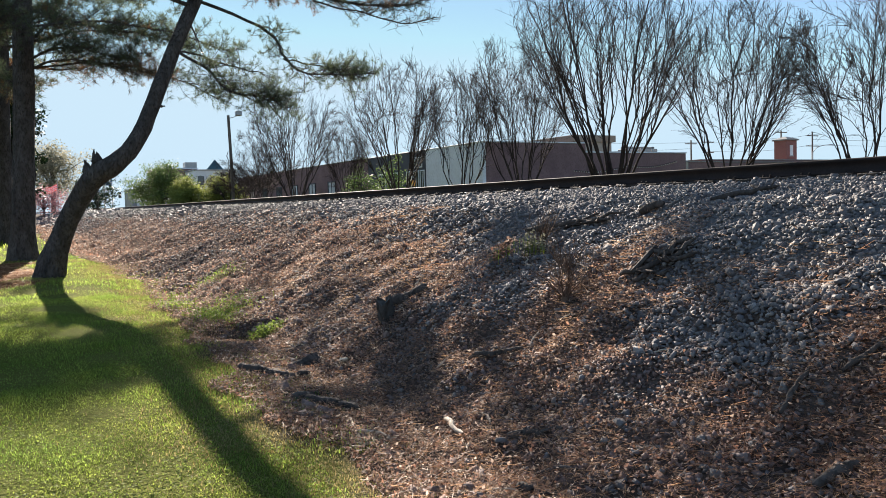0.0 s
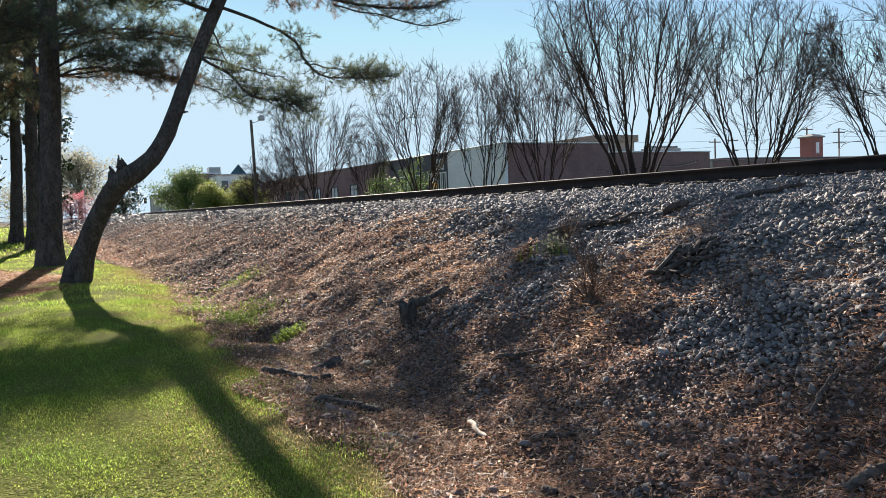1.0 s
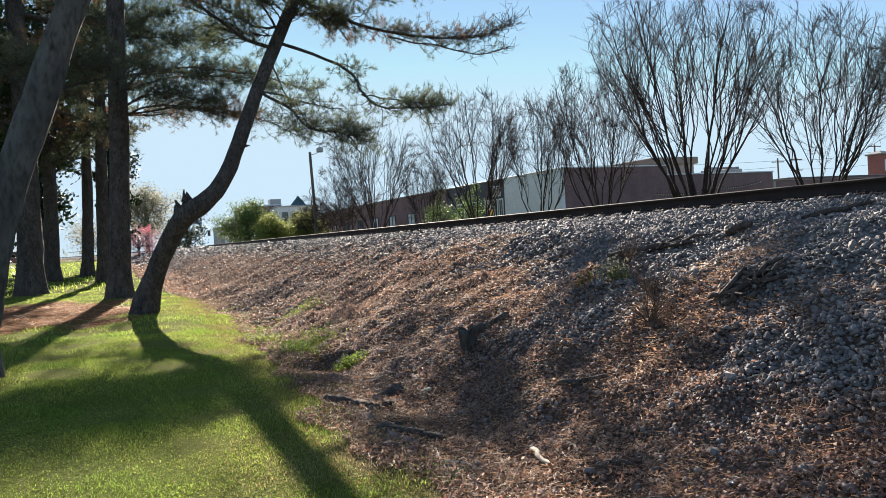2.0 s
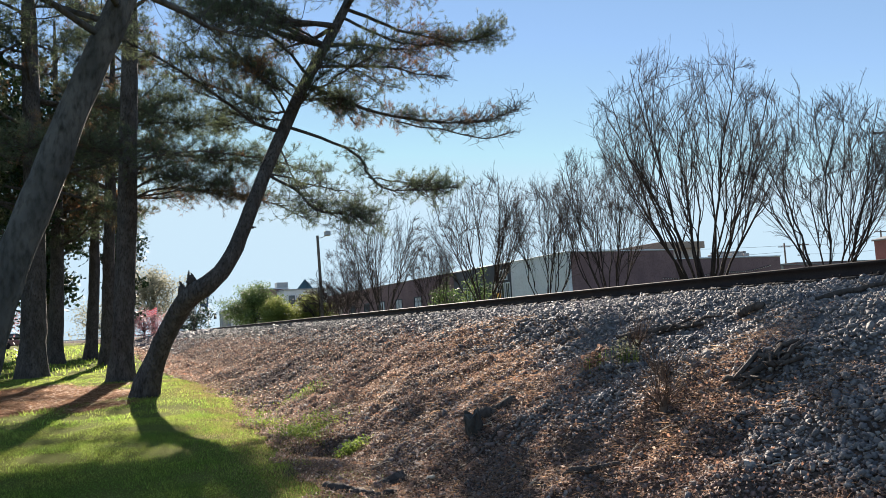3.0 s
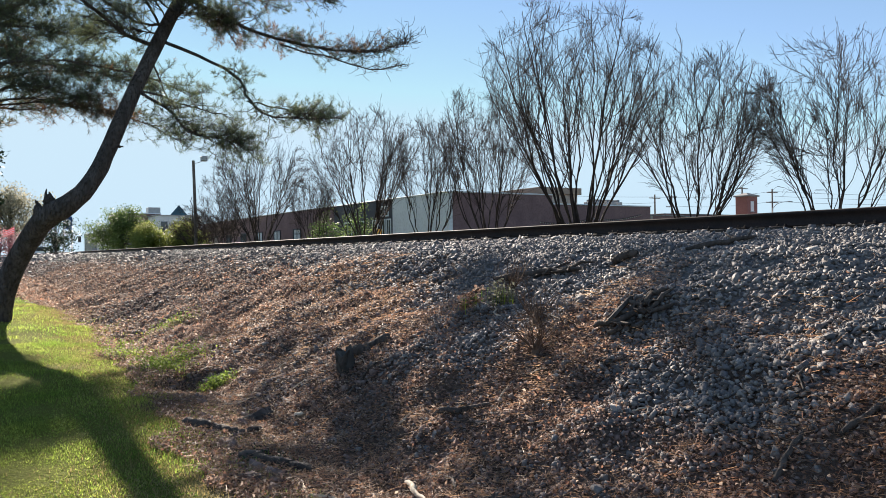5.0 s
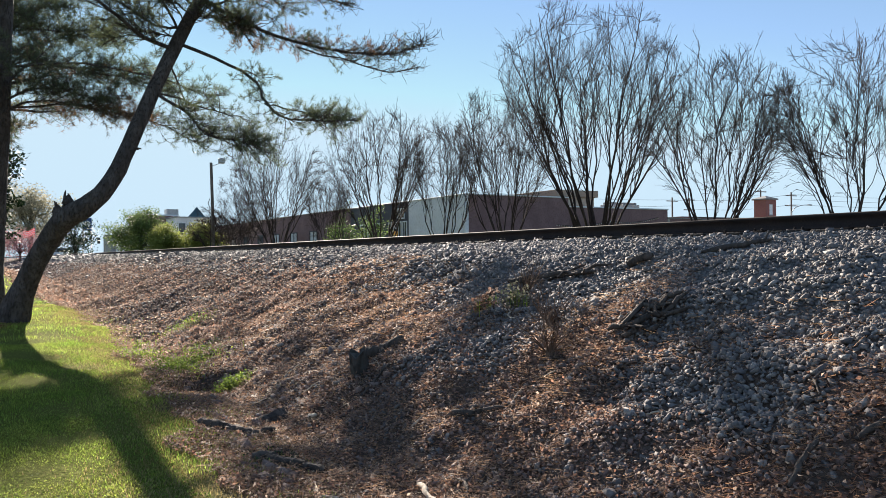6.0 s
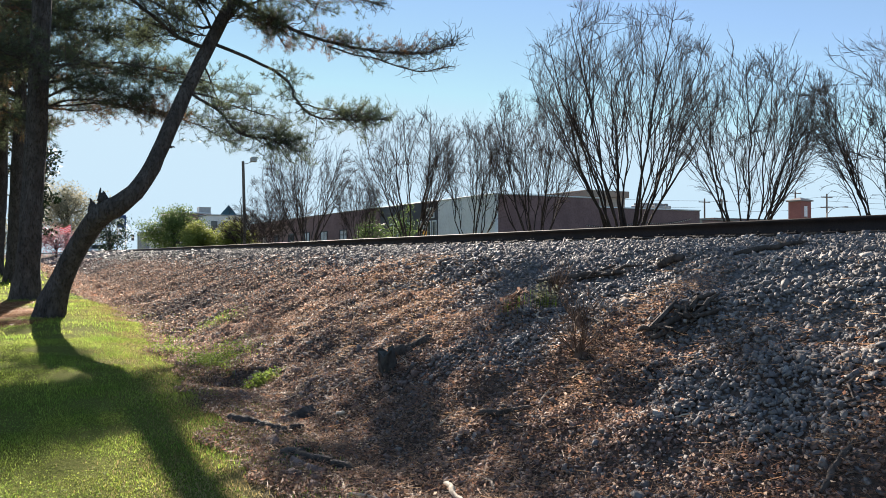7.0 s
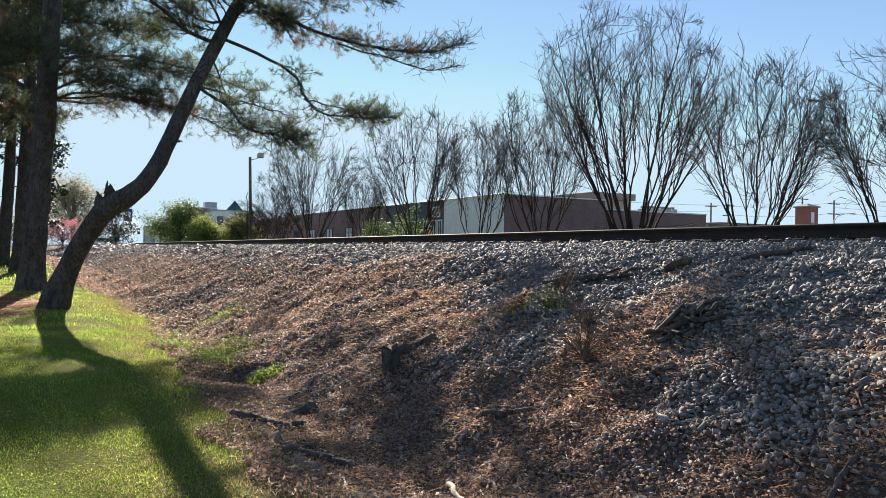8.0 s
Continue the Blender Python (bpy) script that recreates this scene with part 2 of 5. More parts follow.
def leaves(rng, p, size, flat=0.5, bend=0.25):
    """A small pointed leaf of four triangles' outline at each point."""
    d = unit(rng.normal(size=p.shape) * (1, 1, flat))
    s = unit(np.cross(d, rng.normal(size=p.shape) * 0.5 + (0, 0, 1)))
    z = np.cross(d, s)
    L = (size * rng.uniform(0.6, 1.3, len(p)))[:, None]
    v = np.stack([p, p + d * L * 0.5 + s * L * 0.3 + z * L * bend * 0.3, p + d * L, p + d * L * 0.5 - s * L * 0.3 + z * L * bend * 0.3], 1)
    k = np.arange(len(p))[:, None] * 4
    f = np.concatenate([k + [0, 1, 2], k + [0, 2, 3]])
    return v.reshape(-1, 3), f


def merged(*pairs):
    vs, fs, n = [], [], 0
    for v, f in pairs:
        vs.append(v)
        fs.append(f + n)
        n += len(v)
    return np.concatenate(vs), np.concatenate(fs)


def fbm(x, y, s, seed=0):
    """Smooth noise from sums of turned waves, about -1 to 1."""
    r = np.random.RandomState(seed)
    out = 0
    for k in range(9):
        a, q, ph = r.uniform(0, 6.28), s * r.uniform(0.6, 2.2), r.uniform(0, 6.28)
        out = out + np.sin((np.cos(a) * x + np.sin(a) * y) * q + ph + 1.3 * np.sin(q * 0.6 * (np.sin(a) * x - np.cos(a) * y) + ph * 2))
    return out / 4.0


# ---- ground ----
SECTION_X = [-400, 1.2, 2.1, 2.75, 3.2, 3.9, 4.5, 5.3, 5.8, 6.3, 7.0, 7.5, 8.0, 11.2, 14.5, 18]
SECTION_Z = [-0.10, -0.10, -0.14, -0.19, -0.05, 0.27, 0.60, 1.0, 1.25, 1.45, 1.66, 1.77, 1.80, 1.80, 1.25, 1.25]


def bend(y):
    """How far the track has swung off its straight line at y."""
    return -12.0 * (np.clip(np.asarray(y, float) - 70, 0, 260) / 180) ** 2


def height(x, y):
    x, y = np.asarray(x, float), np.asarray(y, float)
    xr = x - bend(y)
    rise = 0.018 * np.clip(np.minimum(y, 75) - 4, 0, None) * np.clip((6.0 - xr) / 4, 0, 1)
    z = np.interp(xr, SECTION_X, SECTION_Z) + rise
    near = np.exp(-((y - 8) / 40) ** 2)
    slope = np.clip((xr - 2.2) / 1.0, 0, 1) * np.clip((7.2 - xr) / 0.8, 0, 1)
    scarp = 0.10 * np.tanh((y - 11.0 - 0.25 * np.sin(5 * x)) / 0.14) * np.exp(-((x - 2.65) / 0.5) ** 4 - ((y - 11.0) / 0.9) ** 2)
    return z + scarp + near * (slope * (0.06 * fbm(x, y, 1.1, 3) + 0.045 * fbm(x, y, 3.4, 4) + 0.03 * fbm(x * 0.6, y, 8.0, 9) + 0.016 * fbm(x, y, 15.0, 10)) + np.clip((3 - xr), 0, 1) * 0.025 * fbm(x, y, 1.6, 5))


def toe(y):
    """Where the lawn ends at the foot of the bank."""
    return np.interp(y, [-5, 4.4, 7.2, 10.6, 14.3, 18.4, 23.4, 27, 30, 40, 60], [1.5, 1.6, 1.7, 1.9, 2.2, 2.45, 2.55, 2.3, 1.9, 1.75, 1.8]) + bend(y) + 0.16 * fbm(np.zeros_like(y), y, 1.8, 8) + 0.06 * fbm(np.zeros_like(y), y, 6.0, 18)


def lines(knots):
    out = []
    for a, b, s in knots:
        out += list(np.arange(a, b, s))
    return np.array(out + [knots[-1][1]])


gx = lines([(-1500, -300, 200), (-300, -60, 30), (-60, -16, 4), (-16, -4, 0.8), (-4, 8.6, 0.13), (8.6, 16, 0.8), (16, 60, 6), (60, 300, 40), (300, 1500, 200)])
gy = lines([(-1500, -200, 200), (-200, -20, 20), (-20, -1, 1.2), (-1, 16, 0.14), (16, 34, 0.3), (34, 90, 1.2), (90, 330, 6), (330, 1530, 150)])
X, Y = np.meshgrid(gx, gy)
Z = height(X, Y)
gi = (np.arange(len(gy) - 1)[:, None] * len(gx) + np.arange(len(gx) - 1)[None]).ravel()
ground = solid("ground", np.stack([X, Y, Z], -1).reshape(-1, 3), np.stack([gi, gi + 1, gi + 1 + len(gx), gi + len(gx)], -1), mat(
    "soil", (0.095, 0.07, 0.058), (0.15, 0.11, 0.09), (0.055, 0.042, 0.036), 1.5, 30, 1.0, 1.0, 0.03, spec=0.02), smooth=True)
tagged(ground, "earth sheet with lawn, ditch and railway bank", "ground", kind="structure")


def zone_material():
    """Soil, lawn and stone fines, by masks that follow the bank's cross-section."""
    m = ground.data.materials[0]
    t = m.node_tree
    n, l = t.nodes, t.links
    p = n["Principled BSDF"]
    col = p.inputs["Base Color"].links[0].from_socket
    for key, a, b, s in (("lawn", (0.10, 0.12, 0.025), (0.18, 0.175, 0.05), 22.0), ("fines", (0.13, 0.125, 0.125), (0.21, 0.20, 0.195), 25.0),
                         ("needle_bed", (0.15, 0.065, 0.03), (0.23, 0.11, 0.05), 12.0)):
        at = n.new("ShaderNodeAttribute")
        at.attribute_name = key
        nz = n.new("ShaderNodeTexNoise")
        nz.inputs["Scale"].default_value, nz.inputs["Detail"].default_value = s, 5
        g = n.new("ShaderNodeNewGeometry")
        l.new(g.outputs["Position"], nz.inputs["Vector"])
        k = n.new("ShaderNodeMix")
        k.data_type = "RGBA"
        l.new(nz.outputs[0], k.inputs[0])
        k.inputs[6].default_value, k.inputs[7].default_value = (*a, 1), (*b, 1)
        q = n.new("ShaderNodeMix")
        q.data_type = "RGBA"
        l.new(at.outputs["Fac"], q.inputs[0])
        l.new(col, q.inputs[6])
        l.new(k.outputs[2], q.inputs[7])
        col = q.outputs[2]
    l.new(col, p.inputs["Base Color"])


def straw_bed(x, y):
    """The bare bed of fallen needles under the pines."""
    d = np.hypot((x + 1.5) / 2.4, (y - 22.3) / 4.6) + 0.25 * fbm(x, y, 1.5, 11)
    return np.clip((1.05 - d) * 4, 0, 1)


xr = X - bend(Y)
masks = {"lawn": np.clip((toe(Y) - X) * 3 + 0.5 + 0.5 * fbm(X, Y, 2.5, 6), 0, 1) * 1.0,
         "fines": np.clip((xr - 5.0) * 0.8 + 0.7 * fbm(X, Y, 1.0, 7) - 1.5 * np.clip((Y - 8) / 5, 0, 1), 0, 1) * (xr < 12),
         "needle_bed": straw_bed(X, Y)}
masks["lawn"] = np.where(xr > 12, 0.8, masks["lawn"])
for key, v in masks.items():
    ground.data.attributes.new(key, "FLOAT", "POINT").data.foreach_set("value", v.astype(np.float32).ravel())
zone_material()

# ---- railway track ----
track = tagged(new("railway_track"), "rusty railway track on a stone bank", "railway", kind="structure")
ty = np.concatenate([np.arange(-40, 70, 10.0), np.arange(70, 330, 6.0)])


def rail_mesh(x0):
    prof = [(-0.07, 0), (0.07, 0), (0.07, 0.012), (0.012, 0.03), (0.009, 0.118), (0.035, 0.13), (0.036, 0.155), (0.026, 0.168),
            (-0.026, 0.168), (-0.036, 0.155), (-0.035, 0.13), (-0.009, 0.118), (-0.012, 0.03), (-0.07, 0.012)]
    k = len(prof)
    v = np.array([[(x0 + bend(y) + a, y, 1.862 + b) for a, b in prof] for y in ty]).reshape(-1, 3)
    i = (np.arange(len(ty) - 1)[:, None] * k + np.arange(k)[None]).ravel()
    j = (np.arange(len(ty) - 1)[:, None] * k + (np.arange(k)[None] + 1) % k).ravel()
    return v, np.stack([i, j, j + k, i + k], -1)


for x0 in (8.2, 9.71):
    rail = solid("rail", *rail_mesh(x0), M["rust"], track, "rusted steel rail")
    rail.data.materials.append(M["steel_top"])
    for q in rail.data.polygons:
        if q.normal.z > 0.99 and q.center.z > 2.02:
            q.material_index = 1
tie_mesh = bpy.data.meshes.new("sleeper")
bm = block(bmesh.new(), (-1.3, -0.11, -0.17), (1.3, 0.11, 0), 0.012)
bm.to_mesh(tie_mesh)
bm.free()
tie_mesh.materials.append(M["tie"])
plate_mesh = bpy.data.meshes.new("tie_plate")
bm = block(bmesh.new(), (-0.16, -0.09, 0), (0.16, 0.09, 0.016), 0.004)
for sx in (-0.1, 0.1):
    for sy in (-0.05, 0.05):
        block(bm, (sx - 0.012, sy - 0.012, 0.016), (sx + 0.012, sy + 0.012, 0.045), 0.004)
bm.to_mesh(plate_mesh)
bm.free()
plate_mesh.materials.append(M["rust"])
for k in range(110):
    y = -2.0 + 0.53 * k
    ob = new("sleeper", tie_mesh)
    ob.parent, ob.location = track, (8.955 + random.uniform(-0.04, 0.04), y, 1.846)
    ob.rotation_euler = (0, 0, random.uniform(-0.02, 0.02))
    for sx in (-0.755, 0.755) if y < 22 else ():
        pl = new("tie_plate", plate_mesh)
        pl.parent, pl.location = ob, (sx, 0, 0)

# ---- trees ----
def grow(rng, start, way, length, n, wander=0.12, lift=0.0):
    """A wandering branch path."""
    p, d, out = np.array(start, float), unit(np.array(way, float)), []
    for _ in range(n):
        out.append(p.copy())
        d = unit(d + wander * rng.normal(size=3) + (0, 0, lift))
        p = p + d * length / (n - 1)
    return np.array(out), d


def limb_foliage(rng, limb, r0, wood, spots, dense=1.0, reach=1.0, start=0.3, rise=0.85, bare=1.0):
    """Side twigs along a limb; notes where needle tufts sit and which way they point."""
    n = len(limb)
    total = np.linalg.norm(np.diff(limb, axis=0), axis=1).sum()
    wood.append((limb, np.linspace(r0, 0.012, n), 6))
    for k in range(int(total * 13 * dense)):
        s = start + (1 - start) * rng.uniform() ** 0.75
        i = min(int(s * (n - 1)), n - 2)
        p = limb[i] + (limb[i + 1] - limb[i]) * (s * (n - 1) - i)
        d = unit(limb[i + 1] - limb[i])
        side = unit(np.cross(d, (0, 0, 1))) * rng.choice([-1, 1])
        way = unit(d * rng.uniform(0.2, 1.0) + side * rng.uniform(0.1, 1.0) + np.array((0, 0, rng.uniform(-0.8, 1.0) * rise)))
        ln = reach * rng.uniform(0.35, 1.3) * (1.2 - 0.4 * s)
        tw, dd = grow(rng, p, way, ln, 5, 0.22, 0.05)
        wood.append((tw, np.linspace(0.013, 0.005, 5), 3))
        if s > bare:
            for j in (2, 3, 4):
                wood.append((grow(rng, tw[j], unit(tw[j] - tw[j - 1] + 0.5 * rng.normal(size=3)), rng.uniform(0.12, 0.4), 4, 0.3, 0.25)[0], (0.006, 0.0055, 0.005, 0.004), 3))
            if rng.uniform() < 0.88:
                continue
        for q in range(int(ln * 4) + 2):
            u = rng.uniform(0.35, 1.0) ** 0.7
            j = min(int(u * 4), 3)
            q0 = tw[j] + (tw[j + 1] - tw[j]) * (u * 4 - j)
            sh, sd = grow(rng, q0, unit(tw[j + 1] - tw[j] + 0.6 * rng.normal(size=3)), rng.uniform(0.10, 0.34), 3, 0.25, 0.22)
            wood.append((sh, (0.006, 0.005, 0.004), 3))
            spots.append((sh[-1], sd))
            spots.append((sh[1] * 0.4 + sh[2] * 0.6, sd))
        spots.append((tw[-1], dd))
        spots.append((tw[-1] * 0.8 + tw[-2] * 0.2, dd))


def pine(label, trunk, radii, limbs, seed, bark="bark", whorls=None, dense=1.0, needle=0.11, blade=0.0034, dry=0.25, knots=(), roots=True, count=12, rise=0.85):
    """A pine: tapered trunk, limbs given or in whorls, twigs and needle tufts."""
    rng = np.random.RandomState(seed)
    ob = tagged(new("pine_tree"), label, "pine tree", "pines beside the track")
    base = np.array(trunk[0], float)
    ob.location = base
    tp = spline(trunk, 40)
    tr = np.interp(np.linspace(0, 1, 40), np.linspace(0, 1, len(radii)), radii)
    if roots:
        tr[:4] *= (1.45, 1.2, 1.08, 1.0)
    tp[0, 2] -= 0.15
    ring = np.arange(40)
    v, f = tubes([(tp - base, tr, 14)])
    a = np.tile(np.arange(14), 40)
    wob = 1 + 0.05 * np.sin(a * 2.1 + np.repeat(ring, 14) * 0.7) + 0.035 * rng.normal(size=len(v))
    centre = np.repeat(tp - base, 14, 0)
    solid("trunk", centre + (v - centre) * wob[:, None], f, M[bark], ob, smooth=True)
    for kp, kd, kl, kr in knots:
        kp = np.array(kp, float) - base
        t = np.linspace(0, 1, 9)
        pts = kp + np.array(kd) * kl * t[:, None] + np.cumsum(rng.normal(size=(9, 3)), 0) * kr * 0.09
        rad = kr * np.interp(t, (0, 0.25, 0.55, 0.8, 1), (1.35, 1.0, 0.9, 0.6, 0.3)) * (1 + 0.16 * rng.normal(size=9))
        v, f = tubes([(pts, rad, 11)])
        v = v + rng.normal(size=v.shape) * kr * 0.12
        splinters = []
        for _ in range(5):  # torn fibres at the broken end
            q = pts[-1] + rng.normal(size=3) * kr * 0.25
            splinters.append((np.array([q - np.array(kd) * kl * 0.2, q, q + (np.array(kd) + 0.35 * rng.normal(size=3)) * kl * rng.uniform(0.03, 0.2)]), (kr * 0.3, kr * 0.2, 0.01), 4))
        solid("branch_stub", *merged((v, f), tubes(splinters)), M[bark], ob, "broken stub of a lost limb")
    spots = []
    for pts, r0, dn, reach, start, *bare in limbs:
        wood = []
        limb_foliage(rng, spline(np.array(pts, float) - base, 18) + np.cumsum(rng.normal(size=(18, 3)), 0) * 0.018, r0 * 0.65, wood, spots, dn * dense, reach * 1.15, start, rise, *bare)
        solid("limb", *tubes(wood), M[bark], ob, smooth=True)
    if whorls:
        lo, hi, ln, num = whorls
        for k in range(num):
            s = (k + rng.uniform()) / num
            z = lo + (hi - lo) * s
            i = int(np.argmin(abs(tp[:, 2] - z)))
            az = rng.uniform(0, 6.28)
            L = ln * (1.0 - 0.65 * s) * rng.uniform(0.55, 1.15)
            pts, _ = grow(rng, tp[i] - base, (math.cos(az), math.sin(az), rng.uniform(-0.1, 0.35)), L, 8, 0.1, 0.02)
            wood = []
            limb_foliage(rng, pts, 0.03 + 0.012 * L, wood, spots, dense, 1.0, 0.25)
            solid("limb", *tubes(wood), M[bark], ob, smooth=True)
    p, d = np.array([s[0] for s in spots]), np.array([s[1] for s in spots])
    old = fbm(p[:, 0] * 1.0 + p[:, 1], p[:, 2], 0.9, seed) > 1.0 - dry * 2.2
    for key, mask, nm in (("needles", ~old, "needles"), ("dry_needles", old, "brown_needles")):
        if mask.any():
            tagged(solid(nm, *tufts(rng, p[mask], d[mask], count, needle, blade), M[key], ob, "brown dead needles" if nm == "brown_needles" else ""), kind="stuff")
    return ob


def arch(rng, p, way, goal, n, stiff=0.45, wander=0.02):
    """A path that leaves p along way and bends over to its goal."""
    p, goal = np.array(p, float), np.array(goal, float)
    ln = np.linalg.norm(goal - p)
    mid = p + unit(np.array(way, float)) * ln * stiff
    t = np.linspace(0, 1, n)[:, None]
    path = (1 - t) ** 2 * p + 2 * t * (1 - t) * mid + t * t * goal
    return path + np.cumsum(rng.normal(size=(n, 3)), 0) * wander * ln * np.minimum(1, t * 3)


def bare_tree(x, y, tall, seed, stems=11, wide=3.0, fine=0.006, label="bare multi-stemmed crape myrtle with dry seed pods"):
    """A leafless tree: stems fan from the root and arch out to a rounded crown of twigs with seed pods."""
    rng = np.random.RandomState(seed)
    ob = tagged(new("bare_tree"), label, "tree", "bare trees behind the track")
    ob.location = (x, y, float(height(x, y)) - 0.05)
    heart, radii = np.array((0, 0, 0.60 * tall)), np.array((wide * 1.02, wide * 1.02, 0.40 * tall))
    tips = []

    def skin(way, depth):
        """The crown's edge in one direction, uneven, drawn in by depth."""
        way = unit(way)
        lump = 1 + 0.10 * math.sin(5 * math.atan2(way[1], way[0]) + seed) * math.cos(4 * way[2] + seed) + 0.05 * rng.normal()
        return heart + way * radii * lump * depth

    def twigs(path, r, level, wood):
        count = (0, 10, 7, 5)[level]
        n = len(path)
        total = np.linalg.norm(np.diff(path, axis=0), axis=1).sum()
        first = (0, 0.30, 0.18, 0.2)[level]
        for k in range(count):
            s = first + (0.97 - first) * (k + rng.uniform()) / count
            i = min(int(s * (n - 1)), n - 2)
            q = path[i] + (path[i + 1] - path[i]) * (s * (n - 1) - i)
            along = unit(path[i + 1] - path[i])
            if level == 1:
                goal = skin(unit(path[-1] - heart) + 0.46 * rng.normal(size=3) * (1, 1, 0.8), rng.uniform(0.86, 1.04))
                goal = q + (goal - q) * rng.uniform(0.65, 1.0)
                if goal[2] < q[2] + 0.1:
                    goal[2] = q[2] + rng.uniform(0.1, 0.5)
            else:
                ln = (total * rng.uniform(0.25, 0.55) if level == 2 else rng.uniform(0.16, 0.42)) * (1.1 - 0.4 * s)
                goal = q + unit(along + (0.3, 0.5)[level - 2] * rng.normal(size=3) + unit(q - heart * 0.6) * 0.3 + (0, 0, 0.1)) * ln
            m = (0, 7, 5, 3)[level]
            way = unit(along + 0.35 * rng.normal(size=3))
            new_path = arch(rng, q, way, goal, m, 0.4, (0, 0.012, 0.015, 0.025)[level])
            r1 = max(r * (1 - 0.75 * s) * 0.6, fine)
            wood.append((new_path, np.maximum(np.linspace(r1, r1 * 0.3, m), fine * 0.75), (0, 5, 3, 3)[level]))
            if level < 3:
                twigs(new_path, r1, level + 1, wood)
            else:
                tips.append(new_path[-1])

    for k in range(stems):
        az = 6.28 * (k * 0.618 + rng.uniform(-0.06, 0.06))
        u = ((k + rng.uniform(0.2, 0.8)) / stems) ** 0.55
        out = np.array((math.cos(az), math.sin(az), 0))
        polar = 0.08 + 1.45 * u
        goal = skin(out * math.sin(polar) + np.array((0, 0, math.cos(polar))), 0.96)
        wood = []
        path = arch(rng, out * 0.14 * u, out * (0.16 + 0.34 * u) + np.array((0, 0, 1.0)), goal, 12, 0.5, 0.010)
        r = 0.0056 * tall * rng.uniform(0.7, 1.15)
        wood.append((path, np.maximum(np.linspace(r, r * 0.16, 12), fine), 7))
        twigs(path, r, 1, wood)
        solid("stem", *tubes(wood), M["twig"], ob, smooth=True)
    t = np.array(tips)
    t = t[np.linalg.norm((t - heart) / radii, axis=1) > 0.8]
    t = np.repeat(t[rng.uniform(size=len(t)) < 0.6], 3, 0)
    pods = solid("seed_cluster", *leaves(rng, t + rng.normal(size=(len(t), 3)) * 0.035, 5.5 * fine), M["pod"], ob, "dry brown seed pods")
    tagged(pods, kind="stuff")
    return ob


def leafy_tree(x, y, tall, wide, seed, leaf, size, n, label, category="tree", low=0.25, bark="bark_grey", clumps=60, squash=1.0):
    """A round tree: trunk, limbs and a crown of many leaves in uneven clumps."""
    rng = np.random.RandomState(seed)
    ob = tagged(new("leafy_tree"), label, category)
    ob.location = (x, y, float(height(x, y)) - 0.05)
    mid = tall * (low + (1 - low) / 2)
    c = unit(rng.normal(size=(clumps, 3))) * (rng.uniform(0.25, 1.0, clumps) ** 0.5)[:, None] * (wide, wide, tall * (1 - low) / 2 * squash)
    c = c * (1 + 0.22 * rng.normal(size=(clumps, 1))) + (0, 0, mid)
    wood = [(np.array([(0, 0, 0), (0.05, 0, mid * 0.5), (0, 0.05, mid * 1.2)]), np.array((0.035, 0.028, 0.012)) * tall, 8)]
    for q in c[:: 2]:
        wood.append((spline([(0, 0, mid * rng.uniform(0.35, 0.8)), q * (0.5, 0.5, 0.7) + (0, 0, mid * 0.15), q], 5), np.linspace(0.010, 0.003, 5) * tall, 4))
    solid("trunk", *tubes(wood), M[bark], ob, smooth=True)
    k = rng.randint(0, clumps, n)
    p = c[k] + rng.normal(size=(n, 3)) * (wide * 0.17, wide * 0.17, wide * 0.14)
    solid("crown", *leaves(rng, p, size, 0.8), M[leaf], ob)
    return ob


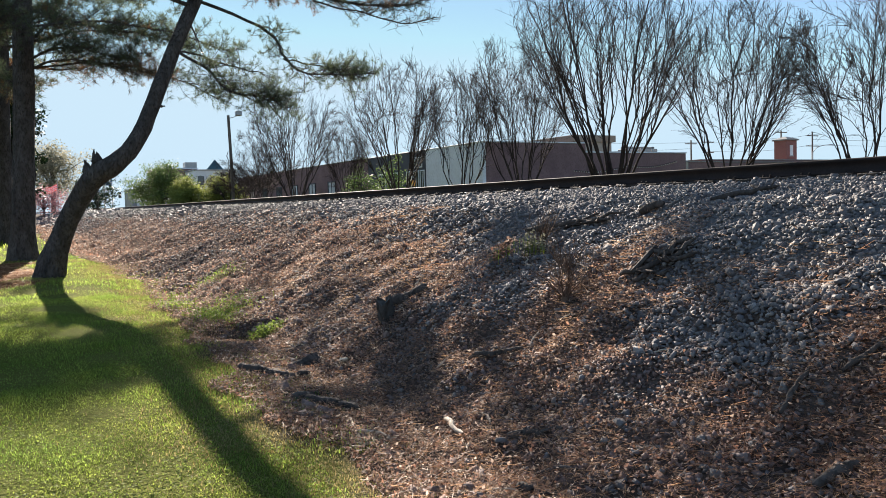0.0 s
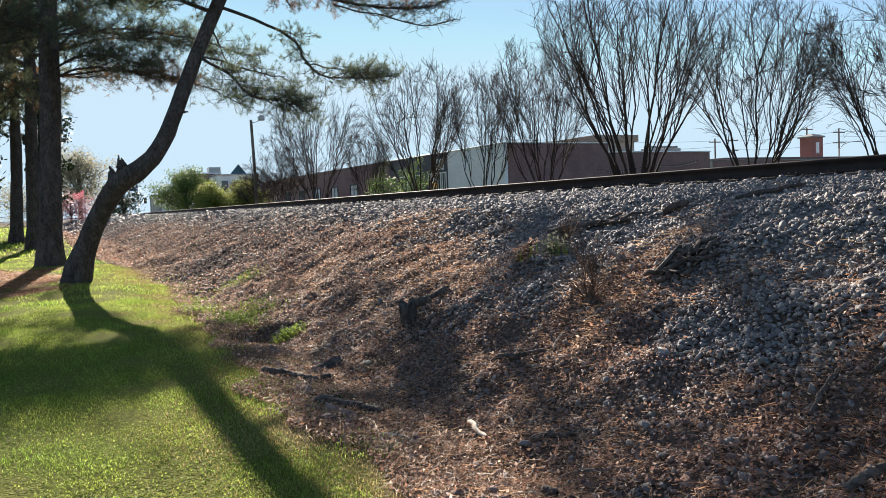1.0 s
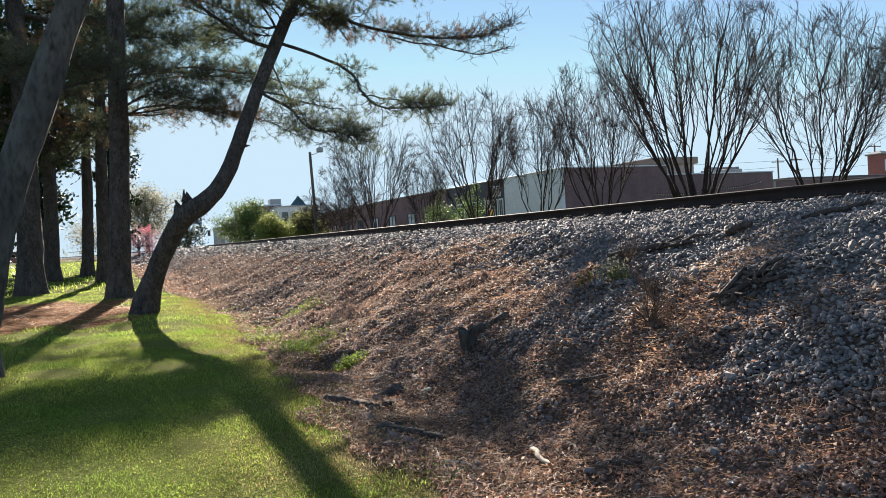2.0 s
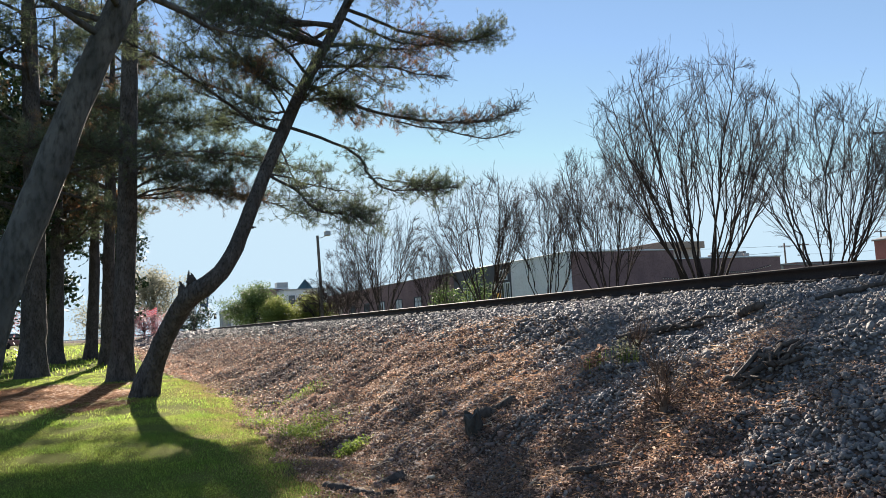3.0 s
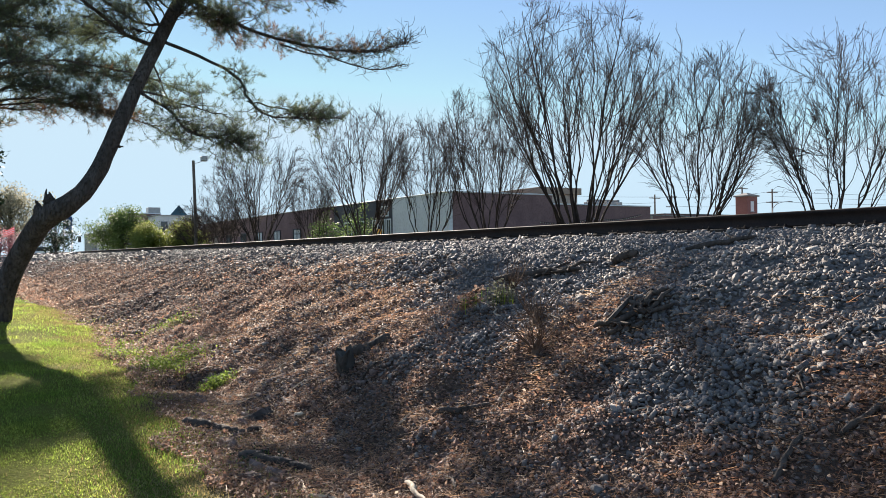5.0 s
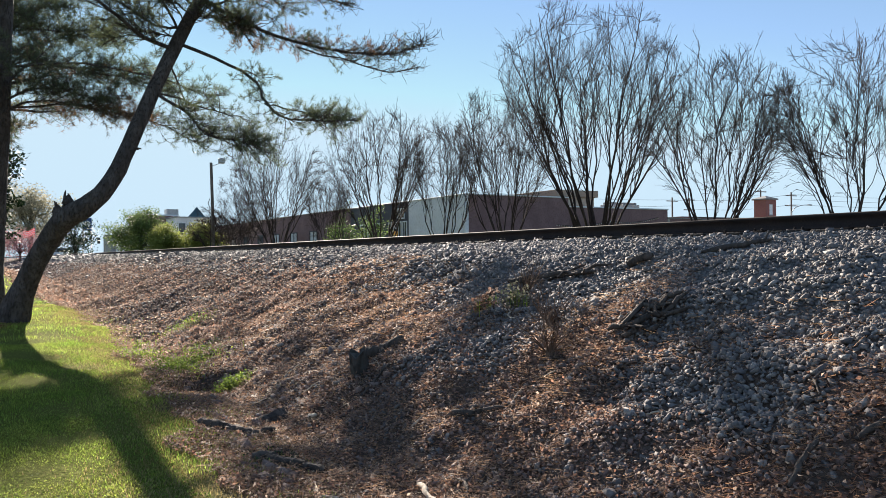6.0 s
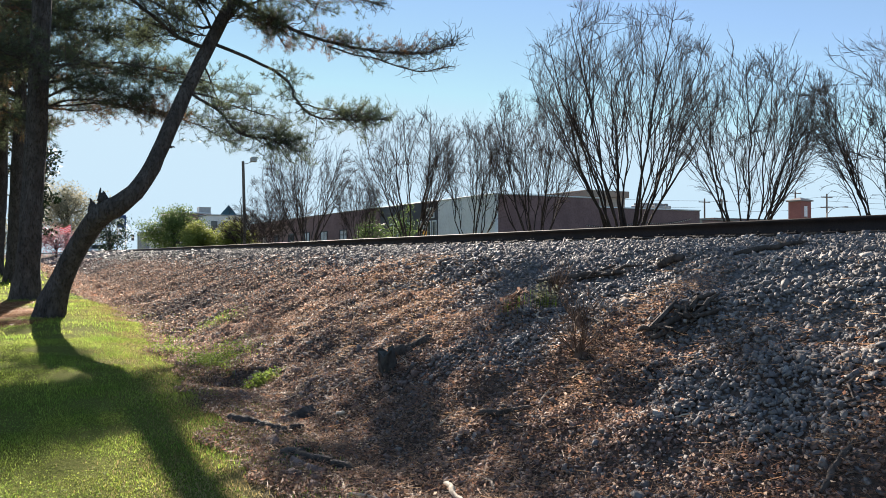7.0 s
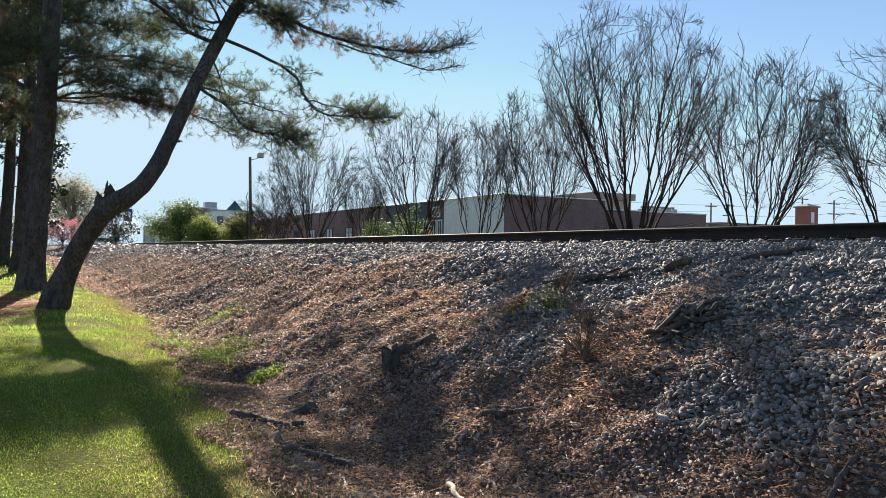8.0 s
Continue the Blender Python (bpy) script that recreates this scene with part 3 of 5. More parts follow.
# the leaning pine
lean_trunk = [(0.83, 20.90, 0.21), (1.18, 20.54, 1.21), (1.52, 20.07, 1.99), (1.84, 19.61, 2.49), (2.25, 19.35, 2.76), (2.68, 19.31, 3.22), (3.09, 19.47, 4.01), (3.66, 19.78, 5.34), (4.41, 20.19, 6.89), (5.13, 20.60, 8.25), (6.10, 20.60, 10.00), (6.90, 20.70, 11.80), (7.30, 20.80, 13.60)]
lean_limbs = [
    ([(3.84, 19.68, 5.34), (4.31, 19.0, 4.8), (4.44, 17.86, 4.1), (4.79, 17.2, 3.9), (5.15, 16.8, 3.75)], 0.06, 2.1, 0.66, 0.12),
    ([(3.84, 19.80, 5.45), (4.7, 19.5, 5.2), (5.2, 18.7, 4.95), (5.63, 18.66, 4.94)], 0.04, 0.4, 0.75, 0.12),
    ([(4.50, 20.05, 6.74), (5.4, 19.5, 6.24), (5.86, 18.6, 5.69), (5.84, 17.9, 5.08), (6.12, 17.5, 4.67), (6.9, 17.4, 4.61), (7.76, 17.2, 4.68)], 0.07, 0.9, 0.55, 0.2, 1.0),
    ([(5.7, 17.7, 5.06), (6.3, 17.7, 4.95), (7.0, 17.8, 4.87), (7.45, 17.9, 4.93)], 0.03, 1.5, 0.6, 0.3),
    ([(4.98, 20.41, 7.95), (6.00, 20.46, 7.63), (7.20, 20.08, 7.15), (8.23, 19.23, 6.84), (9.57, 19.04, 6.85), (10.57, 18.94, 7.25)], 0.095, 2.1, 0.6, 0.15, 0.55),
    ([(7.02, 19.07, 6.78), (8.02, 18.97, 6.50), (9.30, 18.78, 6.29), (10.25, 18.69, 6.50)], 0.035, 0.7, 0.42, 0.2, 0.45),
    ([(5.30, 20.70, 8.60), (6.36, 20.8, 8.7), (7.34, 20.8, 8.75), (8.17, 20.8, 8.6), (9.05, 20.8, 8.5)], 0.08, 1.5, 0.6, 0.2, 0.7),
    ([(6.10, 20.60, 10.00), (6.87, 20.4, 9.61), (7.84, 20.2, 9.33), (8.86, 20.0, 9.32)], 0.07, 1.5, 0.8, 0.3),
    ([(6.30, 20.70, 10.30), (8.11, 21.0, 9.97), (9.88, 21.2, 9.88), (11.12, 21.4, 10.29)], 0.08, 1.6, 0.8, 0.3),
    ([(4.29, 20.01, 6.58), (3.51, 20.0, 6.81), (2.7, 19.8, 7.31), (1.91, 19.6, 7.79), (1.26, 19.5, 8.2), (0.43, 19.4, 8.53)], 0.085, 1.5, 0.75, 0.1),
    ([(4.63, 20.39, 7.21), (4.0, 21.2, 7.5), (3.2, 21.6, 8.1), (2.4, 22.0, 8.3)], 0.06, 1.7, 0.8, 0.1),
    ([(5.20, 20.70, 8.30), (4.4, 20.3, 9.0), (3.5, 20.0, 9.3), (2.4, 19.7, 9.7)], 0.07, 1.5, 0.8, 0.15),
    ([(5.60, 20.60, 9.20), (4.9, 21.2, 9.9), (4.0, 21.8, 10.4), (3.0, 22.4, 10.7)], 0.06, 1.5, 0.8, 0.2),
    ([(4.18, 20.02, 6.27), (4.6, 21.4, 6.2), (5.0, 22.0, 5.6), (5.4, 22.5, 5.2)], 0.045, 0.3, 0.9, 0.3),
    ([(5.40, 20.60, 8.80), (6.0, 21.2, 9.0), (6.8, 21.8, 9.0), (7.6, 22.3, 8.8)], 0.05, 0.7, 0.9, 0.2),
    ([(4.47, 20.22, 7.00), (3.9, 20.0, 7.9), (3.2, 19.6, 8.5), (2.6, 19.3, 9.2)], 0.05, 1.5, 0.9, 0.1),
    ([(4.87, 20.48, 7.86), (4.2, 21.0, 8.5), (3.3, 21.3, 8.7), (2.2, 21.6, 8.9)], 0.06, 1.6, 0.9, 0.1),
    ([(4.87, 20.39, 7.86), (5.2, 19.6, 7.7), (5.6, 18.8, 7.8), (6.1, 18.0, 7.9)], 0.05, 1.0, 0.8, 0.25),
    ([(4.52, 20.16, 7.11), (4.7, 19.8, 7.3), (4.9, 19.2, 7.6), (5.2, 18.8, 7.8)], 0.035, 1.3, 0.6, 0.2),
    ([(4.75, 20.29, 7.54), (4.4, 19.8, 7.6), (3.9, 19.2, 7.5), (3.5, 18.8, 7.6)], 0.035, 1.2, 0.6, 0.2),
    ([(4.98, 20.52, 7.97), (5.3, 20.0, 8.4), (5.7, 19.4, 8.6), (6.3, 18.9, 8.6)], 0.035, 1.3, 0.6, 0.2),
    ([(4.72, 20.3, 7.5), (5.1, 20.1, 7.45), (5.5, 19.9, 7.3), (6.0, 19.6, 7.1)], 0.03, 2.2, 0.55, 0.1),
    ([(4.9, 20.4, 7.9), (5.4, 20.8, 7.9), (5.9, 21.2, 7.8), (6.4, 21.5, 7.5)], 0.03, 2.2, 0.55, 0.1),
    ([(4.42, 20.2, 6.9), (4.0, 20.4, 7.0), (3.6, 20.6, 7.0), (3.1, 20.8, 6.9)], 0.03, 2.2, 0.55, 0.1),
    ([(4.6, 20.2, 7.3), (4.2, 19.9, 7.6), (3.8, 19.6, 7.8), (3.3, 19.3, 7.9)], 0.03, 2.2, 0.55, 0.1),
]
pine("tall pine with a crooked leaning trunk on the lawn's edge", lean_trunk,
     [0.27, 0.236, 0.228, 0.238, 0.23, 0.187, 0.172, 0.165, 0.158, 0.147, 0.126, 0.09, 0.035], lean_limbs, 11, whorls=(8.8, 13.4, 4.4, 22), dry=0.2, rise=0.4,
     knots=[((1.89, 19.56, 2.50), (-0.08, 0.0, 1.0), 0.40, 0.14), ((1.73, 19.65, 2.46), (-0.38, 0.0, 0.8), 0.36, 0.12), ((3.12, 19.42, 4.08), (0.9, -0.1, 0.05), 0.25, 0.06)])

# the straight pine behind it, its crown reaching across
pine("tall straight pine with rough dark bark", [(0.5, 26.9, 0.31), (0.62, 26.8, 2.5), (0.75, 26.8, 5), (0.9, 26.8, 9.4), (1.0, 26.8, 13), (1.0, 26.8, 17)],
     [0.36, 0.31, 0.29, 0.26, 0.2, 0.04],
     [([(0.9, 26.8, 6.6), (1.75, 27.6, 7.5), (3.2, 29.3, 7.9), (4.65, 28.6, 7.65), (5.94, 28.2, 7.3)], 0.07, 2.0, 0.95, 0.1),
      ([(0.9, 26.8, 5.9), (1.75, 26.3, 6.2), (2.82, 25.75, 5.96), (4.02, 25.2, 5.66)], 0.06, 2.0, 0.95, 0.1),
      ([(0.9, 26.8, 6.2), (1.51, 26.21, 6.54), (2.34, 25.8, 6.5), (3.47, 25.35, 6.25)], 0.06, 2.0, 0.95, 0.1),
      ([(0.9, 26.8, 7.2), (3.0, 27.0, 7.6), (5.0, 26.8, 7.4), (6.8, 26.5, 6.9)], 0.06, 0.6, 0.8, 0.3),
      ([(0.9, 26.8, 6.0), (3.4, 26.6, 6.2), (5.2, 26.4, 5.8), (6.4, 26.2, 5.2)], 0.05, 0.55, 0.8, 0.3),
      ([(0.9, 26.8, 7.0), (0.09, 25.06, 7.11), (-0.83, 23.37, 6.91), (-1.73, 21.89, 6.53)], 0.06, 2.0, 0.95, 0.1)], 21,
     whorls=(11.5, 16.5, 3.2, 16), dry=0.2, needle=0.17, blade=0.0042, count=8, rise=0.3)
pine("slim pine standing among taller pines", [(0.2, 37.7, 0.5), (0.5, 37.7, 8.7), (0.75, 37.7, 16)], [0.27, 0.22, 0.05],
     [([(0.4, 37.7, 8.5), (2.4, 37.2, 10.3), (3.9, 37.2, 11.0), (5.4, 37.1, 11.1)], 0.07, 2.0, 1.1, 0.1),
      ([(0.4, 37.7, 9.5), (1.9, 37.7, 11.1), (2.8, 37.7, 12.0), (3.7, 37.8, 12.2)], 0.07, 1.6, 1.1, 0.1)], 22, whorls=(7.4, 15.5, 4.4, 30), dry=0.28, needle=0.22, blade=0.008, count=5)
pine("stout pine on the needle-covered lawn", [(-2.27, 32.0, 0.4), (-2.15, 32, 6), (-2.25, 32, 13), (-2.3, 32, 18)], [0.44, 0.36, 0.26, 0.05], [], 23, whorls=(5.2, 17.5, 5.2, 34), dry=0.16, needle=0.2, blade=0.007, count=6)
pine("pine at the edge of the lawn", [(-1.95, 42.0, 0.6), (-1.8, 42, 7), (-1.8, 42, 17)], [0.34, 0.28, 0.05], [], 24, whorls=(6.0, 16.5, 4.6, 24), dry=0.3, needle=0.22, blade=0.009, count=5)
pine("pine with ivy-dark bark beyond the lawn", [(-0.45, 45.0, 0.75), (-0.2, 45, 6), (0.0, 45, 15)], [0.3, 0.25, 0.05], [], 25, whorls=(7.5, 14.5, 3.6, 18), dry=0.3, needle=0.22, blade=0.009, count=5)
pine("near pine with a leaning grey trunk on the lawn", [(-1.86, 12.55, 0.04), (-1.62, 12.5, 1.35), (-1.26, 12.5, 2.66), (-0.74, 12.5, 4.05), (-0.29, 12.5, 5.3), (0.22, 12.5, 6.5), (0.9, 12.6, 8.5), (1.2, 12.6, 11.0)],
     [0.30, 0.25, 0.24, 0.23, 0.21, 0.19, 0.15, 0.04], [], 26, bark="bark_grey", whorls=(5.9, 10.8, 3.8, 20), dry=0.2, count=8)

# broad-leaved evergreens and other trees beyond the lawn
leafy_tree(-2.9, 52, 15, 3.0, 31, "gloss_leaf", 0.30, 15000, "dense dark glossy-leaved magnolia beyond the pines", low=0.06)
leafy_tree(-5.4, 44, 17, 3.8, 32, "gloss_leaf", 0.30, 16000, "dense dark glossy-leaved magnolia behind the lawn", low=0.26)
leafy_tree(-5.4, 33, 15, 3.2, 33, "gloss_leaf", 0.27, 14000, "dark evergreen tree beside the lawn", low=0.3)
leafy_tree(1.35, 56, 10.0, 1.25, 34, "gloss_leaf", 0.24, 5500, "young dark evergreen tree beside the bank", low=0.2)
leafy_tree(7.6, 129, 10.0, 4.4, 35, "bud_leaf", 0.3, 12000, "pale tree in early leaf across the road", low=0.15)
leafy_tree(11.3, 109, 5.2, 2.6, 36, "gloss_leaf", 0.25, 4500, "round dark evergreen tree", low=0.05)
leafy_tree(4.9, 101.5, 3.4, 2.4, 37, "blossom", 0.2, 3500, "pink flowering cherry tree", "flowering tree", low=0.2)
leafy_tree(-0.5, 110, 5.2, 3.2, 42, "bud_leaf", 0.24, 2500, "pale tree in early leaf far down the line", low=0.1)
leafy_tree(15.6, 89.4, 4.9, 2.7, 38, "spring_leaf", 0.19, 18000, "rounded green tree in spring leaf", low=0.05)
leafy_tree(16.9, 83, 3.2, 1.7, 39, "lime_leaf", 0.17, 13000, "low yellow-green tree in new leaf", low=0.02)
leafy_tree(19.6, 81.5, 3.5, 2.2, 40, "lime_leaf", 0.17, 16000, "low yellow-green tree in new leaf", low=0.02)
leafy_tree(-13, 70, 7, 4.5, 41, "bud_leaf", 0.3, 3500, "pale tree in early leaf beyond the lawn", low=0.15)
leafy_tree(-9, 78, 4.0, 3.0, 43, "blossom", 0.22, 2500, "pink flowering tree beyond the lawn", "flowering tree", low=0.25)
leafy_tree(22.5, 47.5, 3.2, 1.2, 45, "spring_leaf", 0.14, 1800, "sparse green shrub behind the track", "shrub", low=0.02)
leafy_tree(22.5, 52.5, 3.6, 1.4, 46, "spring_leaf", 0.14, 2000, "sparse green shrub behind the track", "shrub", low=0.02)

for y, tall, seed, stems, wide, fine in (
        (5.6, 9.2, 50, 11, 3.3, 0.005), (13.0, 5.9, 51, 11, 2.3, 0.005), (17.7, 6.8, 12, 12, 2.4, 0.005), (23.2, 9.8, 10, 19, 3.5, 0.005),
        (29.1, 7.5, 10, 12, 2.4, 0.0055), (34.3, 7.1, 55, 9, 1.7, 0.0055), (41.1, 8.8, 12, 13, 3.2, 0.006), (59.4, 9.3, 57, 15, 4.1, 0.0065),
        (48.5, 5.6, 58, 8, 1.6, 0.0055), (67.0, 6.4, 59, 9, 3.2, 0.006), (72.0, 5.2, 60, 8, 3.0, 0.006), (77.0, 4.2, 62, 8, 2.6, 0.006)):
    bare_tree(20.0, y, tall, seed, stems, wide, fine)
for x, y, tall, seed in ((22.6, 80.5, 4.4, 63), (23.2, 86.0, 4.8, 64), (22.8, 93.0, 4.6, 65)):
    bare_tree(x, y, tall, seed, 7, 2.8, 0.007, "low bare brown shrub in front of the shop row")

# ---- buildings ----
def window(parent, x, y0, y1, z0, z1, frame_mat):
    """A framed window in a wall that faces -x."""
    w = box("window", (x - 0.03, y0, z0), (x + 0.02, y1, z1), M["glass"], parent, "dark window pane", 0.0)
    for a, b in (((x - 0.08, y0 - 0.08, z0 - 0.1), (x + 0.02, y1 + 0.08, z0)), ((x - 0.08, y0 - 0.08, z1), (x + 0.02, y1 + 0.08, z1 + 0.1)),
                 ((x - 0.08, y0 - 0.08, z0), (x + 0.02, y0, z1)), ((x - 0.08, y1, z0), (x + 0.02, y1 + 0.08, z1)),
                 ((x - 0.06, (y0 + y1) / 2 - 0.03, z0), (x - 0.03, (y0 + y1) / 2 + 0.03, z1))):
        box("window_frame", a, b, frame_mat, w, "", 0.01)
    return w


def hall(label, x0, x1, y0, y1, top, front, side, cap="white_paint", low=1.0):
    """A flat-roofed building: front wall towards the track, side walls, roof and coping."""
    ob = tagged(new("building"), label, "building")
    box("front_wall", (x0, y0, low), (x0 + 0.3, y1, top), M[front], ob)
    box("side_wall", (x0 + 0.3, y0, low), (x1, y0 + 0.3, top), M[side], ob)
    box("side_wall", (x0 + 0.3, y1 - 0.3, low), (x1, y1, top), M[side], ob)
    box("back_wall", (x1 - 0.3, y0 + 0.3, low), (x1, y1 - 0.3, top), M[side], ob)
    box("roof", (x0 + 0.3, y0 + 0.3, top - 0.6), (x1 - 0.3, y1 - 0.3, top - 0.4), M["roofing"], ob)
    if cap:
        box("coping", (x0 - 0.06, y0 - 0.06, top), (x1 + 0.06, y0 + 0.36, top + 0.1), M[cap], ob, "pale coping")
        box("coping", (x0 - 0.06, y0 + 0.36, top), (x0 + 0.36, y1, top + 0.1), M[cap], ob, "pale coping")
    return ob


shop = hall("flat-roofed shop with a white front and brick side", 31.4, 41.0, 50.7, 59.6, 6.05, "white_paint", "brick")
box("plinth", (31.0, 50.2, 1.0), (41.0, 50.7, 2.95), M["brick_pale"], shop, "low brick plinth")
dark = hall("dark-fronted shop with tall windows", 31.4, 41.0, 59.6, 71.4, 6.05, "dark_paint", "brick", "dark_paint")
for y0, y1, z0, z1 in ((59.9, 60.5, 2.2, 4.4), (60.9, 61.8, 2.2, 4.4), (62.2, 63.1, 2.2, 4.4), (60.3, 61.5, 4.8, 5.5), (65, 66.4, 2.2, 4.4), (67.5, 69, 2.2, 4.4)):
    window(dark, 31.4, y0, y1, z0, z1, M["white_paint"])
row = hall("long low brick shop row behind the trees", 31.4, 42.0, 71.4, 118, 6.1, "brick", "brick", "roofing")
for k in range(7):
    window(row, 31.4, 74 + 6 * k, 76 + 6 * k, 2.2, 4.2, M["dark_paint"])
wing = hall("low windowless brick wing with pale coping", 41.0, 52.0, 50.9, 62.0, 5.35, "brick", "brick")
annex = hall("small brick annex with a tan front", 52.0, 56.0, 50.9, 56.0, 4.6, "tan", "brick", "roofing")
upper = tagged(new("building"), "tan upper hall with brown fascia", "building")
box("wall", (49.0, 62.3, 1.0), (53.6, 95, 7.2), M["tan"], upper)
box("fascia", (48.7, 62.0, 7.2), (53.9, 95.3, 7.85), mat("fascia", (0.30, 0.24, 0.19), (0.36, 0.30, 0.24), None, 0.5, 5, 0.8, 0.1), upper, "brown roof fascia")
for x0, w in ((48.2, 1.3), (49.8, 1.2), (51.1, 0.6)):
    u = tagged(new("rooftop_unit"), "grey metal air unit on the roof", "air unit", "rooftop units")
    box("casing", (x0, 54.0, 4.95), (x0 + w, 55.2, 5.95), M["metal"], u)
    box("cowl", (x0 + 0.15, 54.2, 5.95), (x0 + w - 0.15, 55.0, 6.15), M["roofing"], u, "dark fan cowl")
far_row = hall("long low brick building in the distance", 78.0, 135.0, 74.0, 84.0, 6.2, "brick", "brick", "roofing")
mid_row = hall("low brick building behind the annex", 56.0, 80.0, 62.0, 72.0, 5.2, "brick", "brick", "roofing")

tower = tagged(new("brick_tower"), "square red brick tower with a low grey roof", "tower")
M["brick_red"] = mat("brick_red", (0.27, 0.115, 0.10), (0.33, 0.155, 0.135), (0.20, 0.09, 0.08), 0.8, 9, 0.9, 0.3, 0.01)
box("shaft", (108.1, 85.0, 1.0), (110.5, 87.3, 9.95), M["brick_red"], tower)
box("cornice", (107.85, 84.75, 9.95), (110.75, 87.55, 10.15), M["roofing"], tower, "grey overhanging cornice")
bm = bmesh.new()
bmesh.ops.create_cone(bm, cap_ends=True, segments=4, radius1=2.0, radius2=0.25, depth=0.45, matrix=Matrix.Translation((109.3, 86.15, 10.375)) @ Matrix.Rotation(radians(45), 4, "Z"))
part("roof", bm, M["roofing"], tower, "low grey pyramid roof")
box("window", (108.85, 84.92, 7.6), (109.55, 85.02, 9.2), M["white_paint"], tower, "pale boarded window")
box("sill", (108.75, 84.88, 7.45), (109.65, 85.02, 7.6), M["metal"], tower)

chapel = tagged(new("building"), "pale hall with a pointed teal roof turret", "building")
box("wall", (30.8, 145.0, 1.0), (38.5, 158, 8.55), M["white_paint"], chapel)
box("cornice", (30.6, 144.8, 8.55), (38.7, 158.2, 8.75), M["metal"], chapel)
bm = bmesh.new()
bmesh.ops.create_cone(bm, cap_ends=True, segments=4, radius1=2.1, radius2=0.0, depth=1.9, matrix=Matrix.Translation((35.2, 147.6, 9.7)) @ Matrix.Rotation(radians(30), 4, "Z"))
part("turret_roof", bm, M["teal_roof"], chapel, "teal pyramid roof")
for k in range(3):
    box("window", (31.5 + 2.2 * k, 144.9, 5.6), (32.6 + 2.2 * k, 145.0, 7.6), M["glass"], chapel, "dark window pane", 0)
store = tagged(new("building"), "brick building with a rooftop box", "building")
box("wall", (26.0, 152.0, 1.0), (33.0, 162, 9.2), M["brick"], store)
box("parapet", (25.9, 151.9, 9.2), (33.1, 162.1, 9.4), M["white_paint"], store)
box("roof_box", (30.9, 150.5 + 1.6, 9.4), (33.0, 154, 10.4), M["metal"], store, "grey rooftop box")
shed = tagged(new("building"), "small grey building at the road junction", "building")
box("wall", (18.8, 133.0, 1.0), (24.5, 140, 4.9), mat("grey_wall", (0.3, 0.3, 0.32), (0.38, 0.38, 0.4), None, 0.5, 5, 0.8, 0.1), shed)
box("roof", (18.6, 132.8, 4.9), (24.7, 140.2, 5.1), M["roofing"], shed)
for k in range(2):
    box("window", (19.5 + 0.9 * k, 132.95, 2.2), (20.1 + 0.9 * k, 133.0, 4.2), M["white_paint"], shed, "pale window", 0)


# ---- poles, wires and signs ----
def utility_pole(x, y, top, arms, label="wooden utility pole with crossarms"):
    ob = tagged(new("utility_pole"), label, "utility pole", "utility poles")
    solid("pole", *tubes([(np.array([(x, y, 1.0), (x, y, top / 2), (x, y, top)]), (0.17, 0.15, 0.12), 8)]), M["pole_wood"], ob, smooth=True)
    for z, w in arms:
        arm = box("crossarm", (x - w * 0.7, y - 0.08 + w * 0.0, z - 0.07), (x + w * 0.7, y + 0.08, z + 0.07), M["pole_wood"], ob)
        for s in (-0.65, -0.3, 0.3, 0.65):
            solid("insulator", *tubes([(np.array([(x + w * s, y, z + 0.07), (x + w * s, y, z + 0.2)]), (0.05, 0.03), 6)]), M["metal"], arm)
    return ob


utility_pole(102.0, 98.8, 11.0, ((10.4, 1.8),))
utility_pole(104.6, 97.5, 10.9, ((10.6, 1.8), (8.9, 1.8)))
utility_pole(120.1, 89.4, 11.8, ((11.2, 2.0), (9.5, 2.2)))
utility_pole(115.4, 91.8, 12.2, ((11.9, 2.0),))
wire = tagged(new("overhead_wires"), "thin overhead wires between the poles", "wire")
for a, b in (((60, 104, 11.5), (102, 98.8, 10.6)), ((60, 104, 9.6), (102, 98.8, 9.6)), ((102, 98.8, 10.6), (120.1, 89.4, 11.4)), ((104.6, 97.5, 9.1), (120.1, 89.4, 9.7)),
             ((120.1, 89.4, 11.4), (160, 70, 10.8)), ((120.1, 89.4, 9.7), (160, 70, 9.2)), ((120.1, 89.4, 10.6), (160, 70, 10.0))):
    s = np.linspace(0, 1, 12)[:, None]
    p = np.array(a) * (1 - s) + np.array(b) * s - np.array((0, 0, 0.5)) * (4 * s * (1 - s))
    solid("cable", *tubes([(p, np.full(12, 0.02), 4)]), M["rubber"], wire)

lamp = tagged(new("street_lamp"), "wooden lamp pole with a small flood lamp", "street lamp")
solid("pole", *tubes([(np.array([(18.78, 72.7, 1.1), (18.72, 72.7, 5.5), (18.6, 72.7, 10.0)]), (0.15, 0.14, 0.12), 10)]), M["pole_wood"], lamp, smooth=True)
solid("arm", *tubes([(np.array([(18.6, 72.7, 9.75), (18.95, 72.55, 9.8), (19.3, 72.4, 9.95)]), (0.035, 0.03, 0.03), 6)]), M["metal"], lamp)
box("lamp_head", (19.2, 72.2, 9.95), (19.75, 72.7, 10.4), M["metal"], lamp, "grey flood lamp head", 0.06)
solid("conduit", *tubes([(np.array([(18.5, 72.6, 1.1), (18.45, 72.6, 6.0), (18.3, 72.6, 6.4), (18.45, 72.6, 6.8)]), (0.03, 0.03, 0.03, 0.03), 5)]), M["rubber"], lamp)

